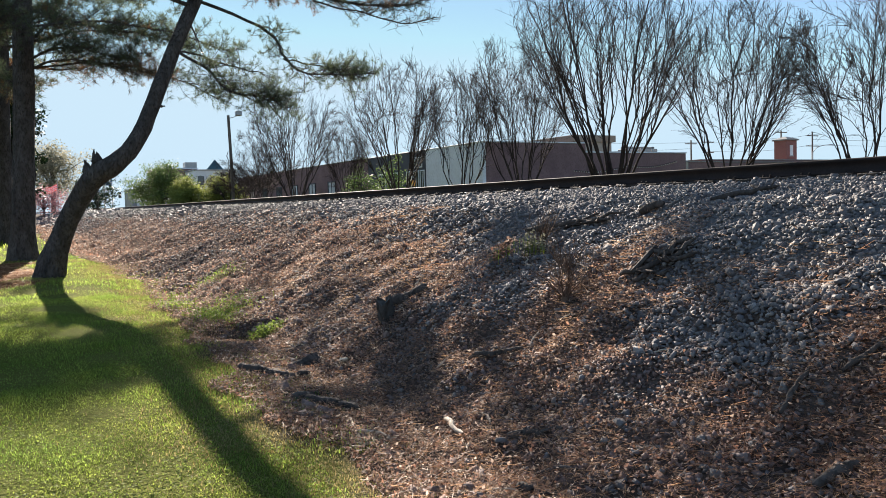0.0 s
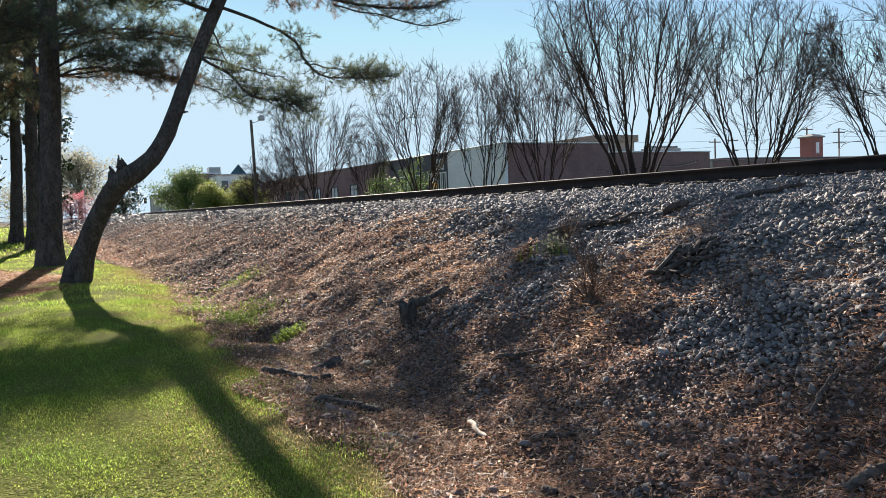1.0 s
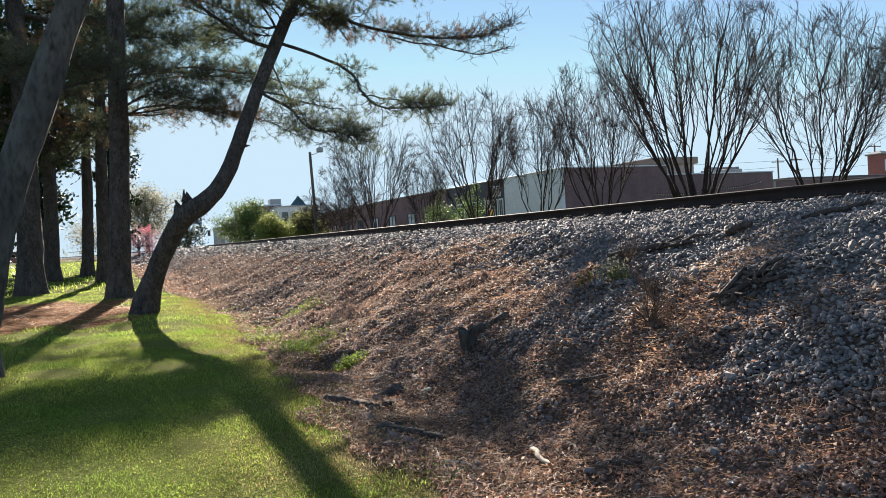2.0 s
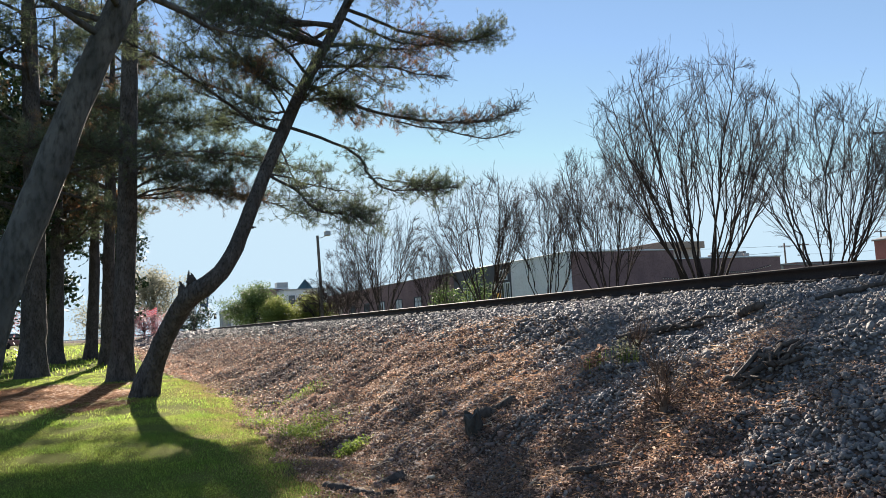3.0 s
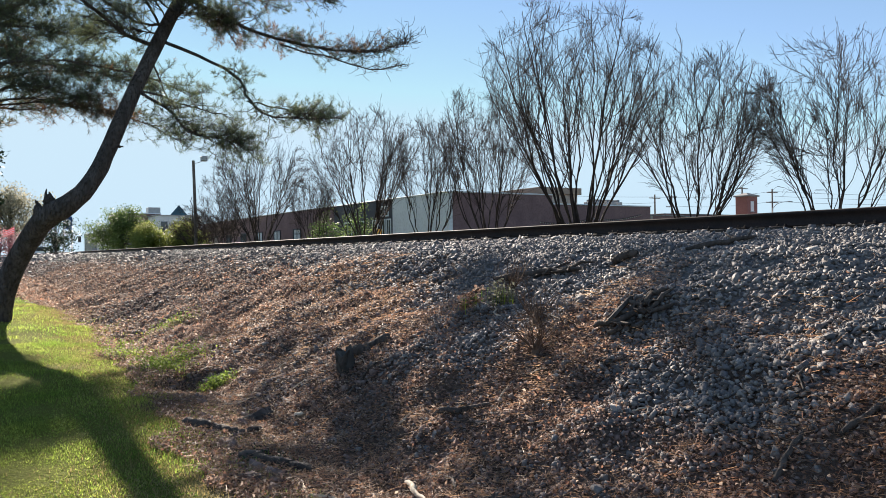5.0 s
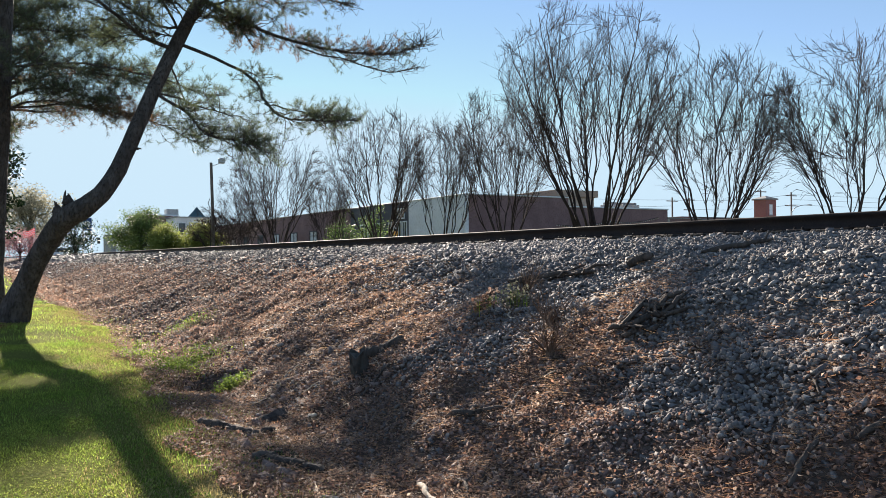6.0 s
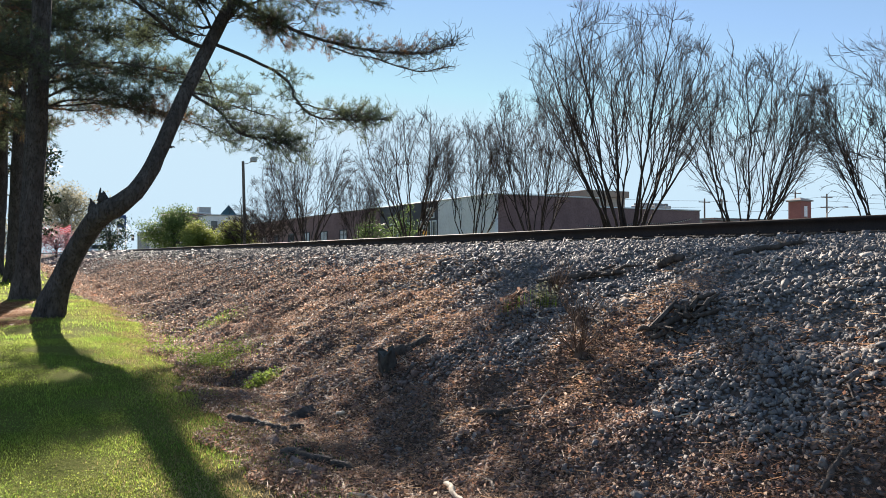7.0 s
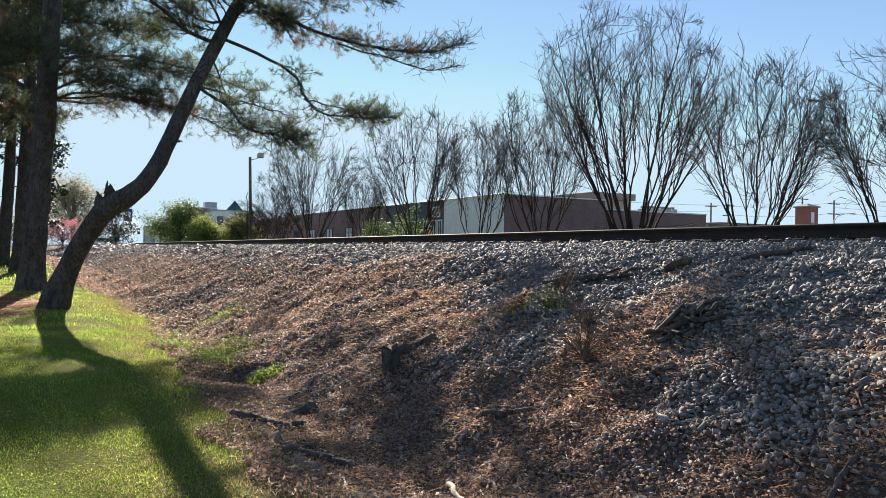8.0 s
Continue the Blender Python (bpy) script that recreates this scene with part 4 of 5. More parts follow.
lights = tagged(new("string_lights"), "string of clear bulbs along the brick wing", "string lights")
s = np.linspace(0, 1, 46)
p = np.stack([39.8 + 10.8 * s, np.full(46, 50.66), 3.95 + 0.72 * s - 0.25 * np.sin(np.pi * np.minimum(1, (s * 2) % 1.0))], -1)
solid("cable", *tubes([(p, np.full(46, 0.015), 4)]), M["rubber"], lights)
bulb_mesh = bpy.data.meshes.new("bulb")
bm = bmesh.new()
bmesh.ops.create_icosphere(bm, subdivisions=1, radius=0.05)
bm.to_mesh(bulb_mesh)
bm.free()
bulb_mesh.materials.append(M["bulb"])
for q in p:
    b = new("bulb", bulb_mesh)
    b.parent, b.location = lights, (q[0], q[1], q[2] - 0.06)

M["flag_red"] = mat("flag_red", (0.45, 0.06, 0.07), (0.52, 0.09, 0.09), None, 3, 20, 0.8, 0.1, 0.005, leaf=0.4)
M["amber_glass"] = mat("amber_glass", (0.62, 0.40, 0.12), (0.72, 0.50, 0.18), None, 5, 30, 0.25, 0, leaf=0.5)
lantern = tagged(new("post_lantern"), "small amber post lantern beside the shop", "lantern")
solid("post", *tubes([(np.array([(26.3, 51.95, 1.2), (26.3, 51.95, 2.97)]), (0.05, 0.04), 8)]), M["rubber"], lantern, "thin black post")
bm = bmesh.new()
bmesh.ops.create_cone(bm, cap_ends=True, segments=6, radius1=0.11, radius2=0.19, depth=0.38, matrix=Matrix.Translation((26.3, 51.95, 3.16)))
part("glass", bm, M["amber_glass"], lantern, "amber glass body")
bm = bmesh.new()
bmesh.ops.create_cone(bm, cap_ends=True, segments=6, radius1=0.23, radius2=0.03, depth=0.2, matrix=Matrix.Translation((26.3, 51.95, 3.45)))
part("cap", bm, M["rubber"], lantern, "black pointed cap")

bent_lamp = tagged(new("street_lamp"), "grey road lamp with a long curved arm", "street lamp")
solid("pole", *tubes([(np.array([(114.8, 85.4, 1.0), (114.8, 85.4, 8.3)]), (0.12, 0.09), 8)]), M["metal"], bent_lamp, smooth=True)
solid("arm", *tubes([(spline([(114.8, 85.4, 8.1), (115.4, 85.2, 8.8), (116.4, 84.8, 9.2), (117.6, 84.3, 9.3)], 10), np.full(10, 0.06), 6)]), M["metal"], bent_lamp, smooth=True)
box("lamp_head", (117.4, 84.1, 9.2), (118.2, 84.5, 9.38), M["metal"], bent_lamp, "flat grey lamp head", 0.04)

flag = tagged(new("flagpole"), "white pole with a small red and white striped flag", "flag")
solid("pole", *tubes([(np.array([(6.6, 104, 0.8), (6.6, 104, 5.6)]), (0.05, 0.04), 8)]), M["metal"], flag, smooth=True)
for k in range(7):
    u = np.linspace(0, 1, 9)
    top = np.stack([6.57 - 1.2 * u, 104 + 0.10 * np.sin(7 * u), 5.1 - 0.5 * u - 0.1 * k + 0.04 * np.sin(9 * u)], -1)
    v = np.concatenate([top, top - (0, 0, 0.1)])
    i = np.arange(8)
    solid("stripe", v, np.stack([i, i + 1, i + 10, i + 9], -1), M["flag_red"] if k % 2 == 0 else M["white_paint"], flag)

sign = tagged(new("clock_sign"), "tall roadside sign with a clock on steel posts", "sign")
for x in (14.6, 15.7):
    solid("post", *tubes([(np.array([(x, 130.4, 0.8), (x, 130.4, 7.6)]), (0.09, 0.09), 6)]), M["metal"], sign)
box("panel", (14.55, 130.2, 5.7), (15.75, 130.35, 7.6), M["blue_sign"], sign, "blue sign panel")
bm = bmesh.new()
bmesh.ops.create_cone(bm, cap_ends=True, segments=20, radius1=0.45, radius2=0.45, depth=0.08, matrix=Matrix.Translation((15.15, 130.15, 6.7)) @ Matrix.Rotation(radians(90), 4, "X"))
face = part("clock_face", bm, M["white_paint"], sign, "white round clock face")
box("clock_hand", (15.13, 130.08, 6.5), (15.17, 130.1, 6.95), M["rubber"], face, "", 0)
for k, w in enumerate((0.35, 0.5, 0.3)):
    box("letter_bar", (15.0 - w, 130.2, 5.3 - 0.22 * k), (15.0 + w, 130.3, 5.42 - 0.22 * k), M["white_paint"], sign, "", 0)

signal = tagged(new("traffic_signal"), "grey mast with a signal arm at the junction", "traffic signal")
solid("mast", *tubes([(np.array([(15.9, 118.3, 0.8), (15.9, 118.3, 4.8)]), (0.14, 0.11), 8)]), M["metal"], signal)
solid("arm", *tubes([(np.array([(15.9, 118.3, 4.7), (18.4, 116.9, 4.75)]), (0.08, 0.05), 6)]), M["metal"], signal)
box("signal_head", (15.0, 118.1, 3.6), (15.35, 118.4, 4.4), M["rubber"], signal, "dark signal head")


def car(x, y, turn, paint, label):
    """A small parked car: body, cabin, windows and four wheels."""
    ob = tagged(new("car"), label, "car")
    ob.matrix_basis = pose(x, y, float(height(x, y)), 0, 0, turn)
    part("body", block(bmesh.new(), (-2.1, -0.85, 0.3), (2.1, 0.85, 0.85), 0.12), paint, ob)
    part("cabin", block(bmesh.new(), (-1.2, -0.75, 0.85), (0.9, 0.75, 1.42), 0.2), M["glass"], ob, "dark windows")
    for wx in (-1.3, 1.3):
        for wy in (-0.8, 0.8):
            bm = bmesh.new()
            bmesh.ops.create_cone(bm, cap_ends=True, segments=16, radius1=0.32, radius2=0.32, depth=0.2, matrix=Matrix.Translation((wx, wy, 0.32)) @ Matrix.Rotation(radians(90), 4, "X"))
            part("wheel", bm, M["rubber"], ob)


car(11.2, 122, 20, M["white_paint"], "white car on the road beyond the track")
car(-6.5, 84, 10, M["brick_pale"], "red car parked beyond the lawn")

# ---- fallen wood and plants on the bank ----
def rest(x, y, up=0.0):
    return np.array((x, y, float(height(x, y)) + up))


def stick(label, a, b, r, seed, name="fallen_stick", material="dead_wood", crook=0.05, sides=6, n=8, forks=0, up=0.02):
    """A crooked piece of fallen wood lying from a to b on the bank."""
    rng = np.random.RandomState(seed)
    s = np.linspace(0, 1, n)[:, None]
    p = np.array((*a, 0.0)) * (1 - s) + np.array((*b, 0.0)) * s
    ln = np.linalg.norm(p[-1] - p[0])
    p[:, :2] += rng.normal(size=(n, 2)) * crook * ln * np.sin(np.pi * s)
    p[:, 2] = height(p[:, 0], p[:, 1]) + r * (0.35 if sides > 6 else 0.9) + up
    rad = r * (1 + 0.08 * rng.normal(size=n)) * np.linspace(1.0, 0.7, n)
    rad[0], rad[-1] = r * 0.45, r * 0.3
    paths = [(p, rad, sides)]
    v, f = tubes(paths)
    if sides > 6:
        v = v + rng.normal(size=v.shape) * r * 0.09
    ob = tagged(solid(name, v, f, M[material]), label, "fallen wood")
    for k in range(forks):
        q = p[rng.randint(2, n - 1)]
        w = q + unit(rng.normal(size=3) * (1, 1, 0.25) + (0.25, 0, 0.12)) * ln * rng.uniform(0.15, 0.35)
        solid("side_twig", *tubes([(np.array([q, (q + w) / 2 + rng.normal(size=3) * 0.02, w]), (r * 0.5, r * 0.35, r * 0.15), 4)]), M[material], ob)
    return ob


def chunk(name, label, x, y, size, turn, seed, material="dead_wood"):
    """A broken lump of wood: a faceted, split block with a ragged end."""
    rng = np.random.RandomState(seed)
    bm = bmesh.new()
    bmesh.ops.create_cone(bm, cap_ends=True, segments=9, radius1=size[1], radius2=size[1] * 0.85, depth=size[0])
    bmesh.ops.subdivide_edges(bm, edges=list(bm.edges), cuts=2, use_grid_fill=True)
    for v in bm.verts:
        a = math.atan2(v.co.y, v.co.x)
        v.co.x *= 1 + 0.12 * math.sin(3 * a + seed) + 0.05 * rng.normal()
        v.co.y *= (1 + 0.12 * math.cos(4 * a) + 0.05 * rng.normal()) * size[2]
        v.co.z += 0.10 * size[0] * rng.normal() * (abs(v.co.z) > 0.3 * size[0])
    p = rest(x, y)
    bmesh.ops.transform(bm, matrix=pose(*p, *turn), verts=list(bm.verts))
    return tagged(part(name, bm, M[material]), label, "stump" if name == "tree_stump" else "fallen wood")


chunk("tree_stump", "weathered split stump stuck in the bank", 3.74, 8.3, (0.46, 0.13, 0.75), (14, -24, 20), 3, "bark_grey")
stick("dark rotten log lying beside the stump", (3.95, 8.62), (4.32, 8.34), 0.075, 5, "rotten_log", crook=0.03, sides=11, n=16)
chunk("wood_chunk", "grey broken lump of wood in the ditch", 2.74, 8.35, (0.46, 0.12, 0.75), (0, 82, 30), 6)
stick("weathered grey log in the ditch", (1.94, 8.15), (2.32, 7.62), 0.055, 7, "fallen_log", crook=0.04, sides=10, n=16)
stick("rotten log half buried in the ditch", (2.05, 6.7), (2.42, 6.05), 0.055, 8, "rotten_log", crook=0.04, sides=11, n=16)
stick("mossy crooked stick in the ditch", (2.3, 7.6), (2.62, 7.85), 0.035, 9, "fallen_log", crook=0.05, sides=9, n=14)
stick("curved piece of bark on pine straw", (2.95, 4.55), (3.24, 4.27), 0.03, 10, "bark_piece", crook=0.07, sides=9, n=14)
stick("pale splintered stick on the straw", (2.9, 5.4), (2.78, 4.9), 0.028, 12, "wood_splinter", "split_wood", 0.02, 4)
stick("pale bent stick among leaves", (2.15, 5.45), (2.35, 5.1), 0.014, 13, "wood_splinter", "split_wood", 0.08, 5)
stick("pale standing chip of wood", (3.0, 7.95), (3.06, 7.85), 0.03, 14, "wood_splinter", "split_wood", 0.02, 4)
stick("grey smooth stick on the stones", (4.29, 2.8), (4.72, 2.62), 0.02, 15, crook=0.02)
stick("dark stick on the bank", (3.9, 2.95), (4.25, 3.0), 0.022, 16, crook=0.05)
stick("long thin twig on the bank", (3.2, 7.7), (4.0, 7.9), 0.016, 17, crook=0.04)
stick("long fallen branch on the ballast", (6.6, 6.0), (7.15, 5.55), 0.035, 18, "fallen_branch", crook=0.05, forks=2)
stick("dark weathered timber on the ballast", (6.5, 7.0), (6.66, 6.75), 0.06, 19, "fallen_branch", crook=0.03)
stick("dark fallen branch high on the bank", (5.75, 8.3), (6.25, 7.25), 0.05, 20, "fallen_branch", crook=0.05, forks=5)
stick("forked dry branch high on the bank", (5.7, 7.9), (6.4, 7.6), 0.025, 21, "fallen_branch", crook=0.06, forks=6)
stick("broken log at the foot of the bank", (3.45, 2.38), (3.72, 2.3), 0.034, 22, "fallen_log", crook=0.03, sides=10, n=16)
stick("small broken stick on pine straw", (2.75, 3.95), (2.95, 3.7), 0.015, 23, crook=0.05)
stick("small broken stick on pine straw", (2.6, 3.4), (2.78, 3.5), 0.014, 24, crook=0.05)
stick("upright splinter of wood", (2.5, 3.75), (2.52, 3.62), 0.035, 25, "wood_splinter", crook=0.02)
stick("dark curved root on the stones", (3.55, 6.1), (3.9, 5.7), 0.03, 26, crook=0.09)
for k, (a, b) in enumerate((((5.0, 5.65), (5.45, 5.25)), ((5.05, 5.5), (5.55, 5.2)), ((5.15, 5.6), (5.4, 5.05)), ((4.98, 5.45), (5.2, 5.2)), ((5.3, 5.45), (5.6, 5.3)))):
    stick("weathered grey root on the ballast", a, b, 0.03, 40 + k, "dead_root", crook=0.11, forks=2, up=0.035)
rng = np.random.RandomState(77)
for k in range(70):
    x, y = rng.uniform(2.3, 5.2), rng.uniform(2.2, 13)
    a, ln = rng.uniform(0, 3.14), rng.uniform(0.12, 0.5)
    stick("thin dry twig on the bank", (x, y), (x + ln * math.cos(a), y + ln * math.sin(a)), rng.uniform(0.005, 0.014), 100 + k, "dry_twig",
          "split_wood" if k % 4 == 0 else "dead_wood", 0.08, 4, 6, k % 2)


def dead_bush(x, y, tall, seed, label, n=34):
    """A dry bush: a stubby crown of roots with many thin branching stems."""
    rng = np.random.RandomState(seed)
    ob = tagged(new("dead_bush"), label, "bush")
    ob.location = rest(x, y, -0.03)
    wood = [(np.array([(0, 0, -0.02), (0, 0, 0.1), (0.02, 0.0, 0.16)]), (0.045, 0.035, 0.015), 8)]
    for k in range(n):
        az, tilt = rng.uniform(0, 6.28), rng.uniform(0.1, 1.0)
        d = np.array((math.cos(az) * math.sin(tilt), math.sin(az) * math.sin(tilt), math.cos(tilt)))
        p, dd = grow(rng, (0.03 * math.cos(az), 0.03 * math.sin(az), 0.08), d, tall * rng.uniform(0.4, 1.1), 5, 0.2, 0.08)
        wood.append((p, np.linspace(0.006, 0.0025, 5), 4))
        for j in range(4):
            q = p[rng.randint(1, 5)]
            w, _ = grow(rng, q, d + 0.6 * rng.normal(size=3), tall * rng.uniform(0.15, 0.4), 3, 0.15)
            wood.append((w, (0.003, 0.002, 0.0012), 3))
    tagged(solid("brushwood", *tubes(wood), M["dry_stem"], ob), kind="stuff")
    return ob


dead_bush(4.56, 5.94, 0.6, 60, "leafless dry bush on the stony bank", 26)
dead_bush(5.0, 6.5, 0.35, 61, "dry twiggy bush with a few brown leaves", 18)
dead_bush(5.5, 7.6, 0.45, 62, "dead brushwood high on the bank", 22)


def weed(x, y, wide, seed, label, leaf="clover", size=0.035, n=500, tall=0.16):
    rng = np.random.RandomState(seed)
    ob = tagged(new("weed_clump"), label, "weeds")
    ob.location = rest(x, y)
    q = rng.normal(size=(n, 2)) * wide * 0.5
    z = height(x + q[:, 0], y + q[:, 1]) - ob.location.z + tall * rng.uniform(0.05, 1, n)
    tagged(solid("leaves", *leaves(rng, np.column_stack([q, z]), size, 0.6), M[leaf], ob), kind="stuff")
    st = [(np.array([(a, b, float(height(x + a, y + b)) - ob.location.z - 0.02), (a, b, c)]), (0.003, 0.002), 3) for (a, b), c in list(zip(q, z))[:60]]
    tagged(solid("stalk_tuft", *tubes(st), M["grass"], ob), kind="stuff")


for k, (x, y, w, n) in enumerate(((2.75, 12.3, 0.5, 1500), (3.0, 10.75, 0.22, 900), (3.6, 15.9, 0.45, 500), (2.5, 11.6, 0.35, 800), (2.35, 13.6, 0.4, 800), (3.1, 13.2, 0.35, 260), (2.6, 15.2, 0.3, 200))):
    weed(x, y, w, 70 + k, "low green weeds at the foot of the bank", n=n)
weed(2.2, 6.6, 0.32, 80, "dull green weeds in the ditch", "gloss_leaf", 0.03, 260, 0.07)
weed(2.1, 5.2, 0.25, 81, "dull green weeds in the ditch", "bud_leaf", 0.03, 160, 0.06)
weed(5.3, 7.5, 0.16, 82, "yellowing evergreen sprig on the bank", "bud_leaf", 0.05, 260, 0.22)
weed(5.0, 7.75, 0.16, 83, "dry brown fern-like sprig on the bank", "litter", 0.06, 260, 0.22)

# ---- loose stones, litter and grass ----
def rock_shapes(rng, n):
    out = []
    for _ in range(n):
        bm = bmesh.new()
        corner = np.array([(i, j, k) for i in (-1, 1) for j in (-1, 1) for k in (-1, 1)]) * (1.0, rng.uniform(0.5, 0.9), rng.uniform(0.32, 0.7))
        for q in corner * rng.uniform(0.45, 1.1, (8, 1)) + rng.normal(size=(8, 3)) * 0.16:
            bm.verts.new(q)
        bmesh.ops.convex_hull(bm, input=list(bm.verts))
        for v in [v for v in bm.verts if not v.link_faces]:
            bm.verts.remove(v)
        bmesh.ops.triangulate(bm, faces=list(bm.faces))
        bm.verts.index_update()
        out.append((np.array([v.co for v in bm.verts]), np.array([[v.index for v in f.verts] for f in bm.faces])))
        bm.free()
    return out


def turns(rng, n, tip):
    a, b, c = rng.uniform(0, 6.28, n), rng.normal(size=n) * tip, rng.normal(size=n) * tip
    ca, sa, cb, sb, cc, sc = np.cos(a), np.sin(a), np.cos(b), np.sin(b), np.cos(c), np.sin(c)
    o, i = np.zeros(n), np.ones(n)
    Rz = np.stack([ca, -sa, o, sa, ca, o, o, o, i], -1).reshape(n, 3, 3)
    Rx = np.stack([i, o, o, o, cb, -sb, o, sb, cb], -1).reshape(n, 3, 3)
    Ry = np.stack([cc, o, sc, o, i, o, -sc, o, cc], -1).reshape(n, 3, 3)
    return Rz @ Rx @ Ry


rng = np.random.RandomState(5)
SHAPES = rock_shapes(rng, 24)


def stones(rng, x, y, size, lift=0.25):
    z = height(x, y) + size * lift
    kind = rng.randint(0, len(SHAPES), len(x))
    R = turns(rng, len(x), 0.5)
    pairs = []
    for k, (v, f) in enumerate(SHAPES):
        m = np.where(kind == k)[0]
        if len(m):
            w = np.einsum("nij,vj->nvi", R[m], v) * size[m, None, None] + np.stack([x[m], y[m], z[m]], -1)[:, None]
            pairs.append((w.reshape(-1, 3), (f[None] + (np.arange(len(m)) * len(v))[:, None, None]).reshape(-1, 3)))
    return merged(*pairs)


def cover(x, y):
    """How thickly stones lie, and how clean of earth and needles they are."""
    xr = x - bend(y)
    n1, n2 = fbm(x, y, 0.9, 21), fbm(x, y, 2.6, 22)
    tongue = np.exp(-((y - 7.0 + 0.35 * (4.6 - x)) / 0.9) ** 2) * (x > 3.2) + 0.95 * np.exp(-((y - 4.1) / 1.9) ** 2) * np.clip((x - 3.9) * 1.6, 0, 1)
    clean = np.clip((xr - 5.05) * 1.0 + 0.5 * n1 + 0.45 * n2 + 0.7 * tongue + 0.34 - 0.95 * np.clip((y - 8.5) / 5, 0, 1) * np.clip((6.4 - xr) / 0.9, 0, 1), 0, 1)
    thick = np.clip(0.72 + 0.55 * clean + 0.25 * n2 + 0.4 * np.clip((y - 8) / 4, 0, 1), 0.05, 1) * np.clip((xr - 2.5) / 0.8, 0, 1)
    return thick, clean


def field(rng, x0, x1, y0, y1, step):
    gx, gy = np.meshgrid(np.arange(x0, x1, step), np.arange(y0, y1, step))
    return gx.ravel() + rng.uniform(-0.5, 0.5, gx.size) * step, gy.ravel() + rng.uniform(-0.5, 0.5, gx.size) * step


bank = tagged(new("ballast_bank"), "grey crushed-stone ballast heaped on the bank", "ballast", kind="structure")
clean_lot, dusty_lot = [], []
for x0, x1, y0, y1, step, s0, s1, lift in ((2.6, 8.1, 0.5, 9.5, 0.040, 0.012, 0.026, 0.10), (2.6, 8.1, 0.5, 9.5, 0.052, 0.013, 0.027, 0.5), (2.6, 8.1, 9.5, 17, 0.052, 0.015, 0.031, 0.4),
                                          (2.5, 8.1, 17, 32, 0.078, 0.019, 0.036, 0.3), (2.6, 8.1, 32, 60, 0.16, 0.034, 0.066, 0.2), (2.8, 8.1, 60, 110, 0.38, 0.08, 0.16, 0.15), (8.35, 9.6, -1, 14, 0.09, 0.04, 0.06, 0.1), (7.4, 8.1, 0, 34, 0.05, 0.013, 0.025, 0.8)):
    x, y = field(rng, x0, x1, y0, y1, step)
    x = x + bend(y)
    thick, clean = cover(x, y)
    keep = (rng.uniform(size=len(x)) < thick) & ((x < y * 2.2) | (rng.uniform(size=len(x)) < 0.3))
    x, y, clean = x[keep], y[keep], clean[keep]
    size = (s0 + (s1 - s0) * rng.uniform(size=len(x)) ** 1.4) * np.where(rng.uniform(size=len(x)) < 0.07, 1.7, 1.08)
    grey = rng.uniform(size=len(x)) < clean * 1.1 + 0.12
    for lot, m in ((clean_lot, grey), (dusty_lot, ~grey)):
        if m.any():
            lot.append(stones(rng, x[m], y[m], size[m] * (1.0 if lot is clean_lot else 0.85), lift))
y = 2.5 + 15 * rng.uniform(size=700)
x = toe(y) + 0.35 + rng.exponential(0.35, 700)
dusty_lot.append(stones(rng, x, y, 0.015 + 0.05 * rng.uniform(size=700) ** 2.5, 0.15))
for lot, key, label in ((clean_lot, "stone", "grey crushed ballast stones"), (dusty_lot, "stone_dusty", "earth-stained ballast stones")):
    tagged(solid("ballast_stones", *merged(*lot), M[key], bank, label), kind="stuff")
stone_meshes = []
for v, f in SHAPES[:8]:
    me = raw_mesh("stone", v, f)
    me.materials.append(M["stone"])
    stone_meshes.append(me)
for k in range(300):
    x, y = rng.uniform(2.9, 5.4), rng.uniform(1.8, 6.0)
    s = rng.uniform(0.018, 0.036)
    ob = new("stone", stone_meshes[k % 8])
    ob.parent, ob.location = bank, rest(x, y, s * 0.4)
    ob.rotation_euler, ob.scale = (rng.normal() * 0.4, rng.normal() * 0.4, rng.uniform(0, 6.28)), (s, s, s)

# fallen leaves and pine straw on the lower bank and in the ditch
n = 130000
x, y = rng.uniform(1.3, 6.4, n), 1.5 + 15 * rng.uniform(size=n) ** 1.15
thick, clean = cover(x, y)
keep = (rng.uniform(size=n) < np.clip(0.55 - 0.8 * clean + 0.5 * fbm(x, y, 1.7, 31), 0.01, 1)) & (x > toe(y) + 0.45)
x, y = x[keep], y[keep]
p = np.stack([x, y, height(x, y) + rng.uniform(0.005, 0.06, len(x))], -1)
n = 22000
y = 2.4 + 14 * rng.uniform(size=n) ** 1.2
x = toe(y) + 0.02 + 0.2 * fbm(y, y * 0, 2.3, 48) + rng.exponential(0.45, n)
r = np.stack([x, y, height(x, y) + rng.uniform(0.005, 0.05, n)], -1)
n = 60000
x, y = rng.uniform(1.6, 6.8, n), 13 + 32 * rng.uniform(size=n) ** 1.3
keep = rng.uniform(size=n) < np.clip((6.8 - x) / 3, 0, 1) * np.clip(0.7 + 0.4 * fbm(x, y, 1.0, 36), 0, 1) * (x > toe(y))
x, y = x[keep], y[keep]
q = np.stack([x, y, height(x, y) + rng.uniform(0.02, 0.08, len(x))], -1)
n = 12000
x, y = rng.uniform(1.3, 3.6, n), rng.uniform(26, 70, n)
keep = x > toe(y) - 0.1
x, y = x[keep], y[keep]
far = np.stack([x, y, height(x, y) + rng.uniform(0.01, 0.06, len(x))], -1)
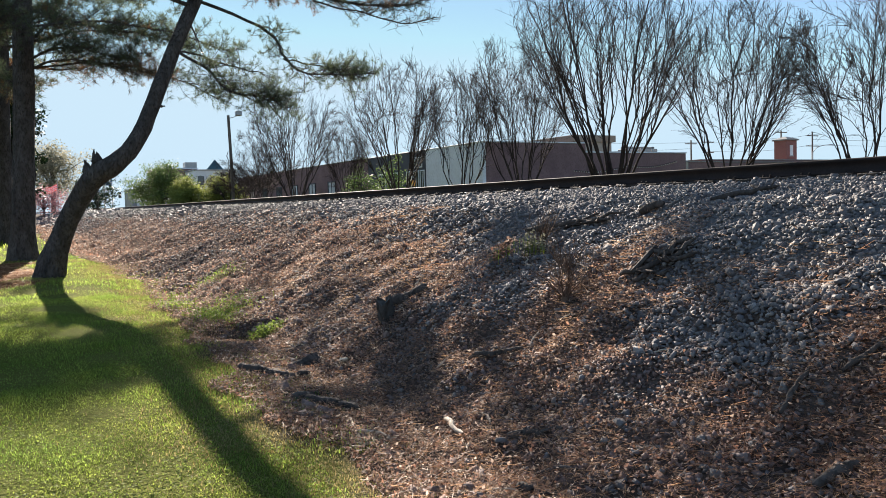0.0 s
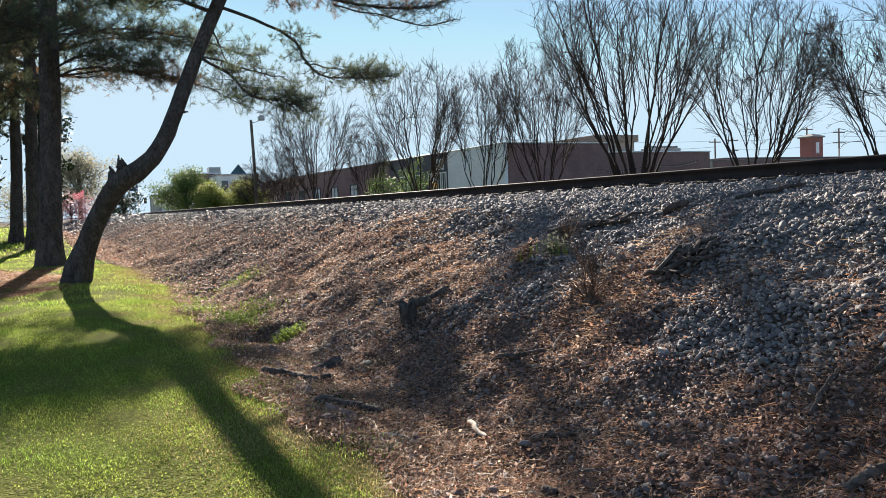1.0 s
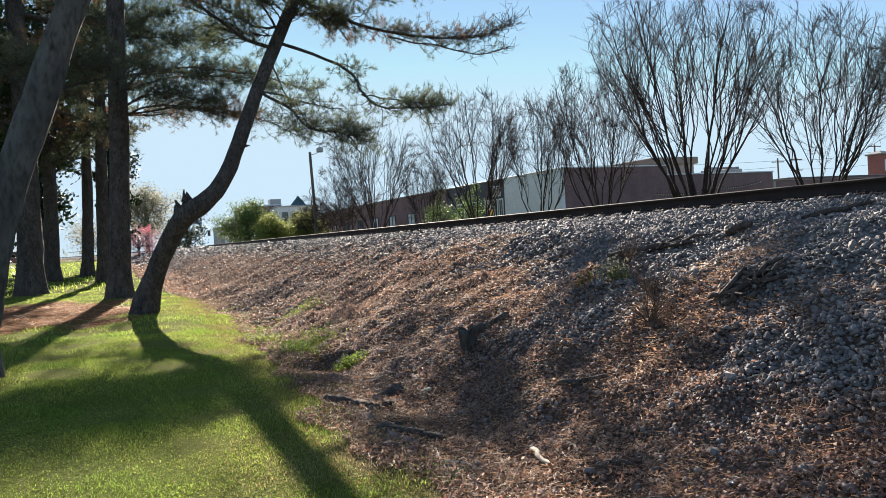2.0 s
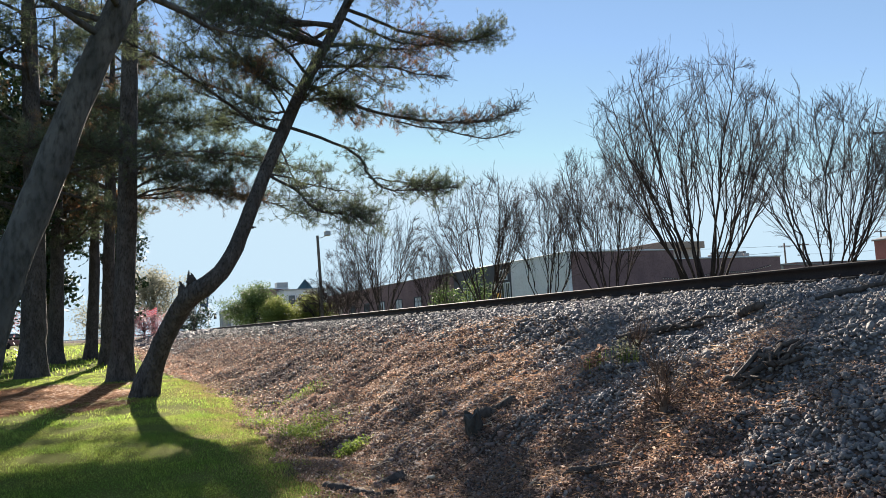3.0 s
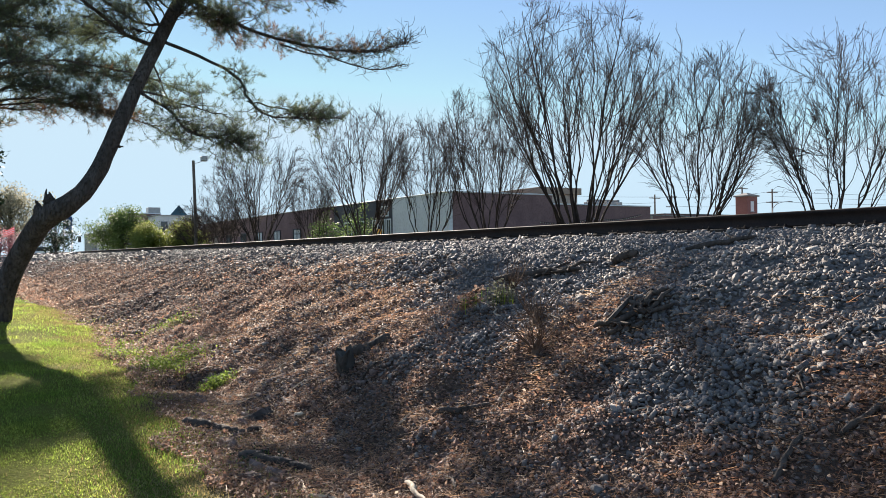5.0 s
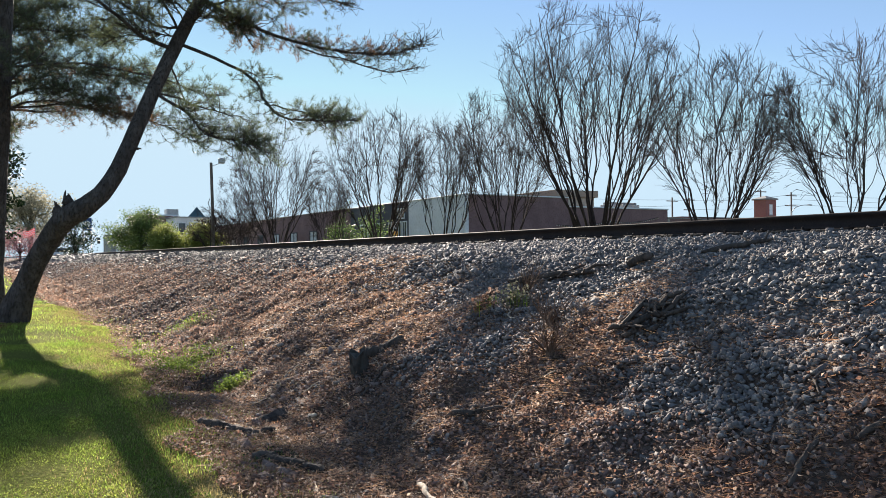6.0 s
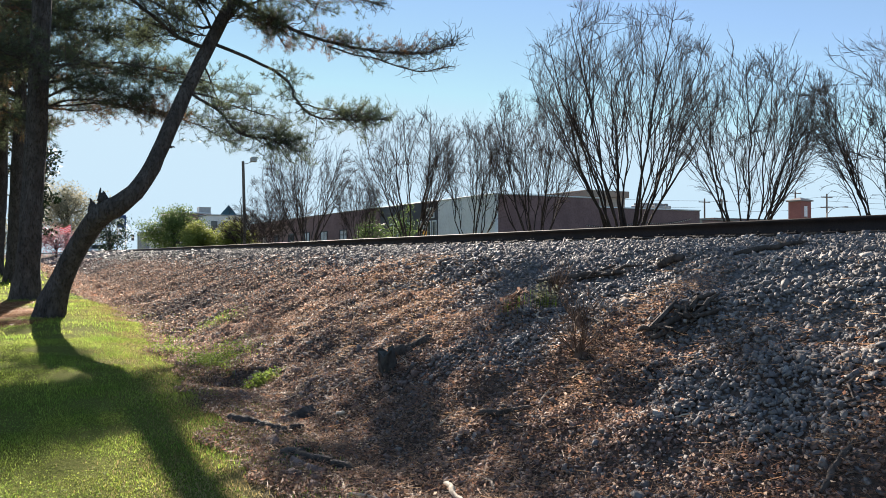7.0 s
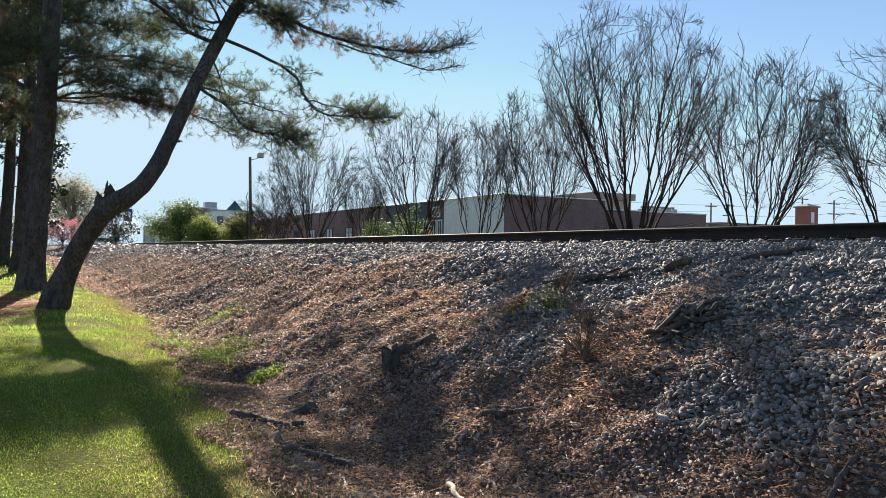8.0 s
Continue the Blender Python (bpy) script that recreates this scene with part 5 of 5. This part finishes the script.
tagged(solid("leaf_litter", *merged(leaves(rng, far, 0.1, 0.5, 0.5), leaves(rng, p, 0.032, 0.5, 0.5), leaves(rng, r, 0.031, 0.8, 0.7), leaves(rng, q, 0.048, 0.5, 0.5)), M["litter"]), "dry brown fallen leaves on the bank", "leaf litter", kind="stuff")


def strewn(rng, x, y, length, width, up):
    a = rng.uniform(0, 6.28, len(x))
    d = unit(np.stack([np.cos(a), np.sin(a), rng.normal(size=len(x)) * 0.22], -1))
    p = np.stack([x, y, height(x, y) + rng.uniform(0.004, up, len(x))], -1)
    return blades(p, d, unit(np.cross(d, rng.normal(size=d.shape) * 0.4 + (0, 0, 1))), length * rng.uniform(0.5, 1.2, len(x)), np.full(len(x), width))


n = 90000
x, y = rng.uniform(1.6, 6.6, n), 1.5 + 12 * rng.uniform(size=n) ** 1.4
thick, clean = cover(x, y)
keep = (rng.uniform(size=n) < np.clip(1.0 - clean + 0.6 * fbm(x, y, 1.3, 33), 0.01, 1)) & (x > toe(y) + 0.25 * rng.uniform(0, 1, n))
a = strewn(rng, x[keep], y[keep], 0.13, 0.0019, 0.06)
x, y = rng.uniform(-4.5, 1.2, 16000), rng.uniform(16.5, 28, 16000)
keep = straw_bed(x, y) > rng.uniform(size=16000)
b = strewn(rng, x[keep], y[keep], 0.18, 0.003, 0.05)
tagged(solid("pine_straw", *merged(a, b), M["straw"]), "orange-brown fallen pine needles", "pine straw", kind="stuff")


def turf(rng, x, y, tall, width):
    """Bent grass blades of two pieces."""
    n = len(x)
    a = rng.uniform(0, 6.28, n)
    lean = np.stack([np.cos(a), np.sin(a), np.zeros(n)], -1)
    side = np.stack([-np.sin(a), np.cos(a), np.zeros(n)], -1) * width[:, None]
    p = np.stack([x, y, height(x, y) - 0.01], -1)
    up = np.array((0, 0, 1.0)) * tall[:, None]
    m = p + up * 0.6 + lean * (tall * rng.uniform(0.1, 0.35, n))[:, None]
    t = p + up * rng.uniform(0.75, 1.0, n)[:, None] + lean * (tall * rng.uniform(0.5, 1.5, n))[:, None]
    v = np.stack([p - side, p + side, m + side * 0.7, m - side * 0.7, t], 1).reshape(-1, 3)
    k = np.arange(n)[:, None] * 5
    return v, np.concatenate([k + [0, 1, 2], k + [0, 2, 3], k + [3, 2, 4]])


lot = []
for x0, x1, y0, y1, n, tall, wide in ((-3.2, 2.1, 2.6, 9, 170000, 0.027, 0.0022), (-4.5, 2.5, 9, 16, 120000, 0.038, 0.0026), (-7, 2.7, 16, 32, 70000, 0.055, 0.0045), (-16, 2.8, 32, 75, 22000, 0.12, 0.016)):
    x, y = rng.uniform(x0, x1, n), rng.uniform(y0, y1, n)
    edge = np.clip((toe(y) - x) * 1.6 + 0.35 + 0.25 * fbm(x, y, 2.2, 41), 0, 1)
    keep = (rng.uniform(size=n) < edge * np.clip(0.85 + 0.4 * fbm(x, y, 1.9, 42), 0.35, 1)) & (straw_bed(x, y) < rng.uniform(0.2, 1, n))
    x, y = x[keep], y[keep]
    clump = np.clip(1 + 0.75 * fbm(x, y, 3.1, 43), 0.4, 2.2)
    lot.append(turf(rng, x, y, tall * clump * rng.uniform(0.6, 1.3, len(x)), wide * rng.uniform(0.7, 1.3, len(x))))
n = 30000
y = 5 + 16 * rng.uniform(size=n) ** 1.1
x = toe(y) + 0.15 + rng.normal(size=n) * 0.28
keep = fbm(x, y, 2.4, 49) > rng.uniform(-0.2, 0.9, n)
x, y = x[keep], y[keep]
lot.append(turf(rng, x, y, 0.05 * rng.uniform(0.4, 1.4, len(x)), 0.003 * rng.uniform(0.7, 1.3, len(x))))
tagged(solid("grass", *merged(*lot), M["grass"]), "bright green spring grass on the lawn", "grass", kind="stuff")
n = 52000
y = 2.6 + 24 * rng.uniform(size=n) ** 1.2
x = toe(y) + rng.normal(size=n) * 0.42 - 0.1 - 0.2 * fbm(y, y * 0, 0.8, 47)
tagged(solid("dry_grass", *turf(rng, x, y, 0.038 * rng.uniform(0.5, 1.5, n), 0.003 * rng.uniform(0.7, 1.3, n)), M["dry_grass"]), "straw-coloured dry grass along the lawn's edge", "grass", kind="stuff")
n = 150000
x, y = rng.uniform(-2.6, 2.0, n), 2.6 + 11 * rng.uniform(size=n) ** 1.3
keep = (fbm(x, y, 1.5, 44) > rng.uniform(-0.6, 0.8, n)) & (x < toe(y) - 0.1)
p = np.stack([x[keep], y[keep], height(x[keep], y[keep]) + rng.uniform(0.005, 0.035, keep.sum())], -1)
tagged(solid("clover", *leaves(rng, p, 0.018, 0.75), M["clover"]), "low clover and weeds among the grass", "clover", kind="stuff")
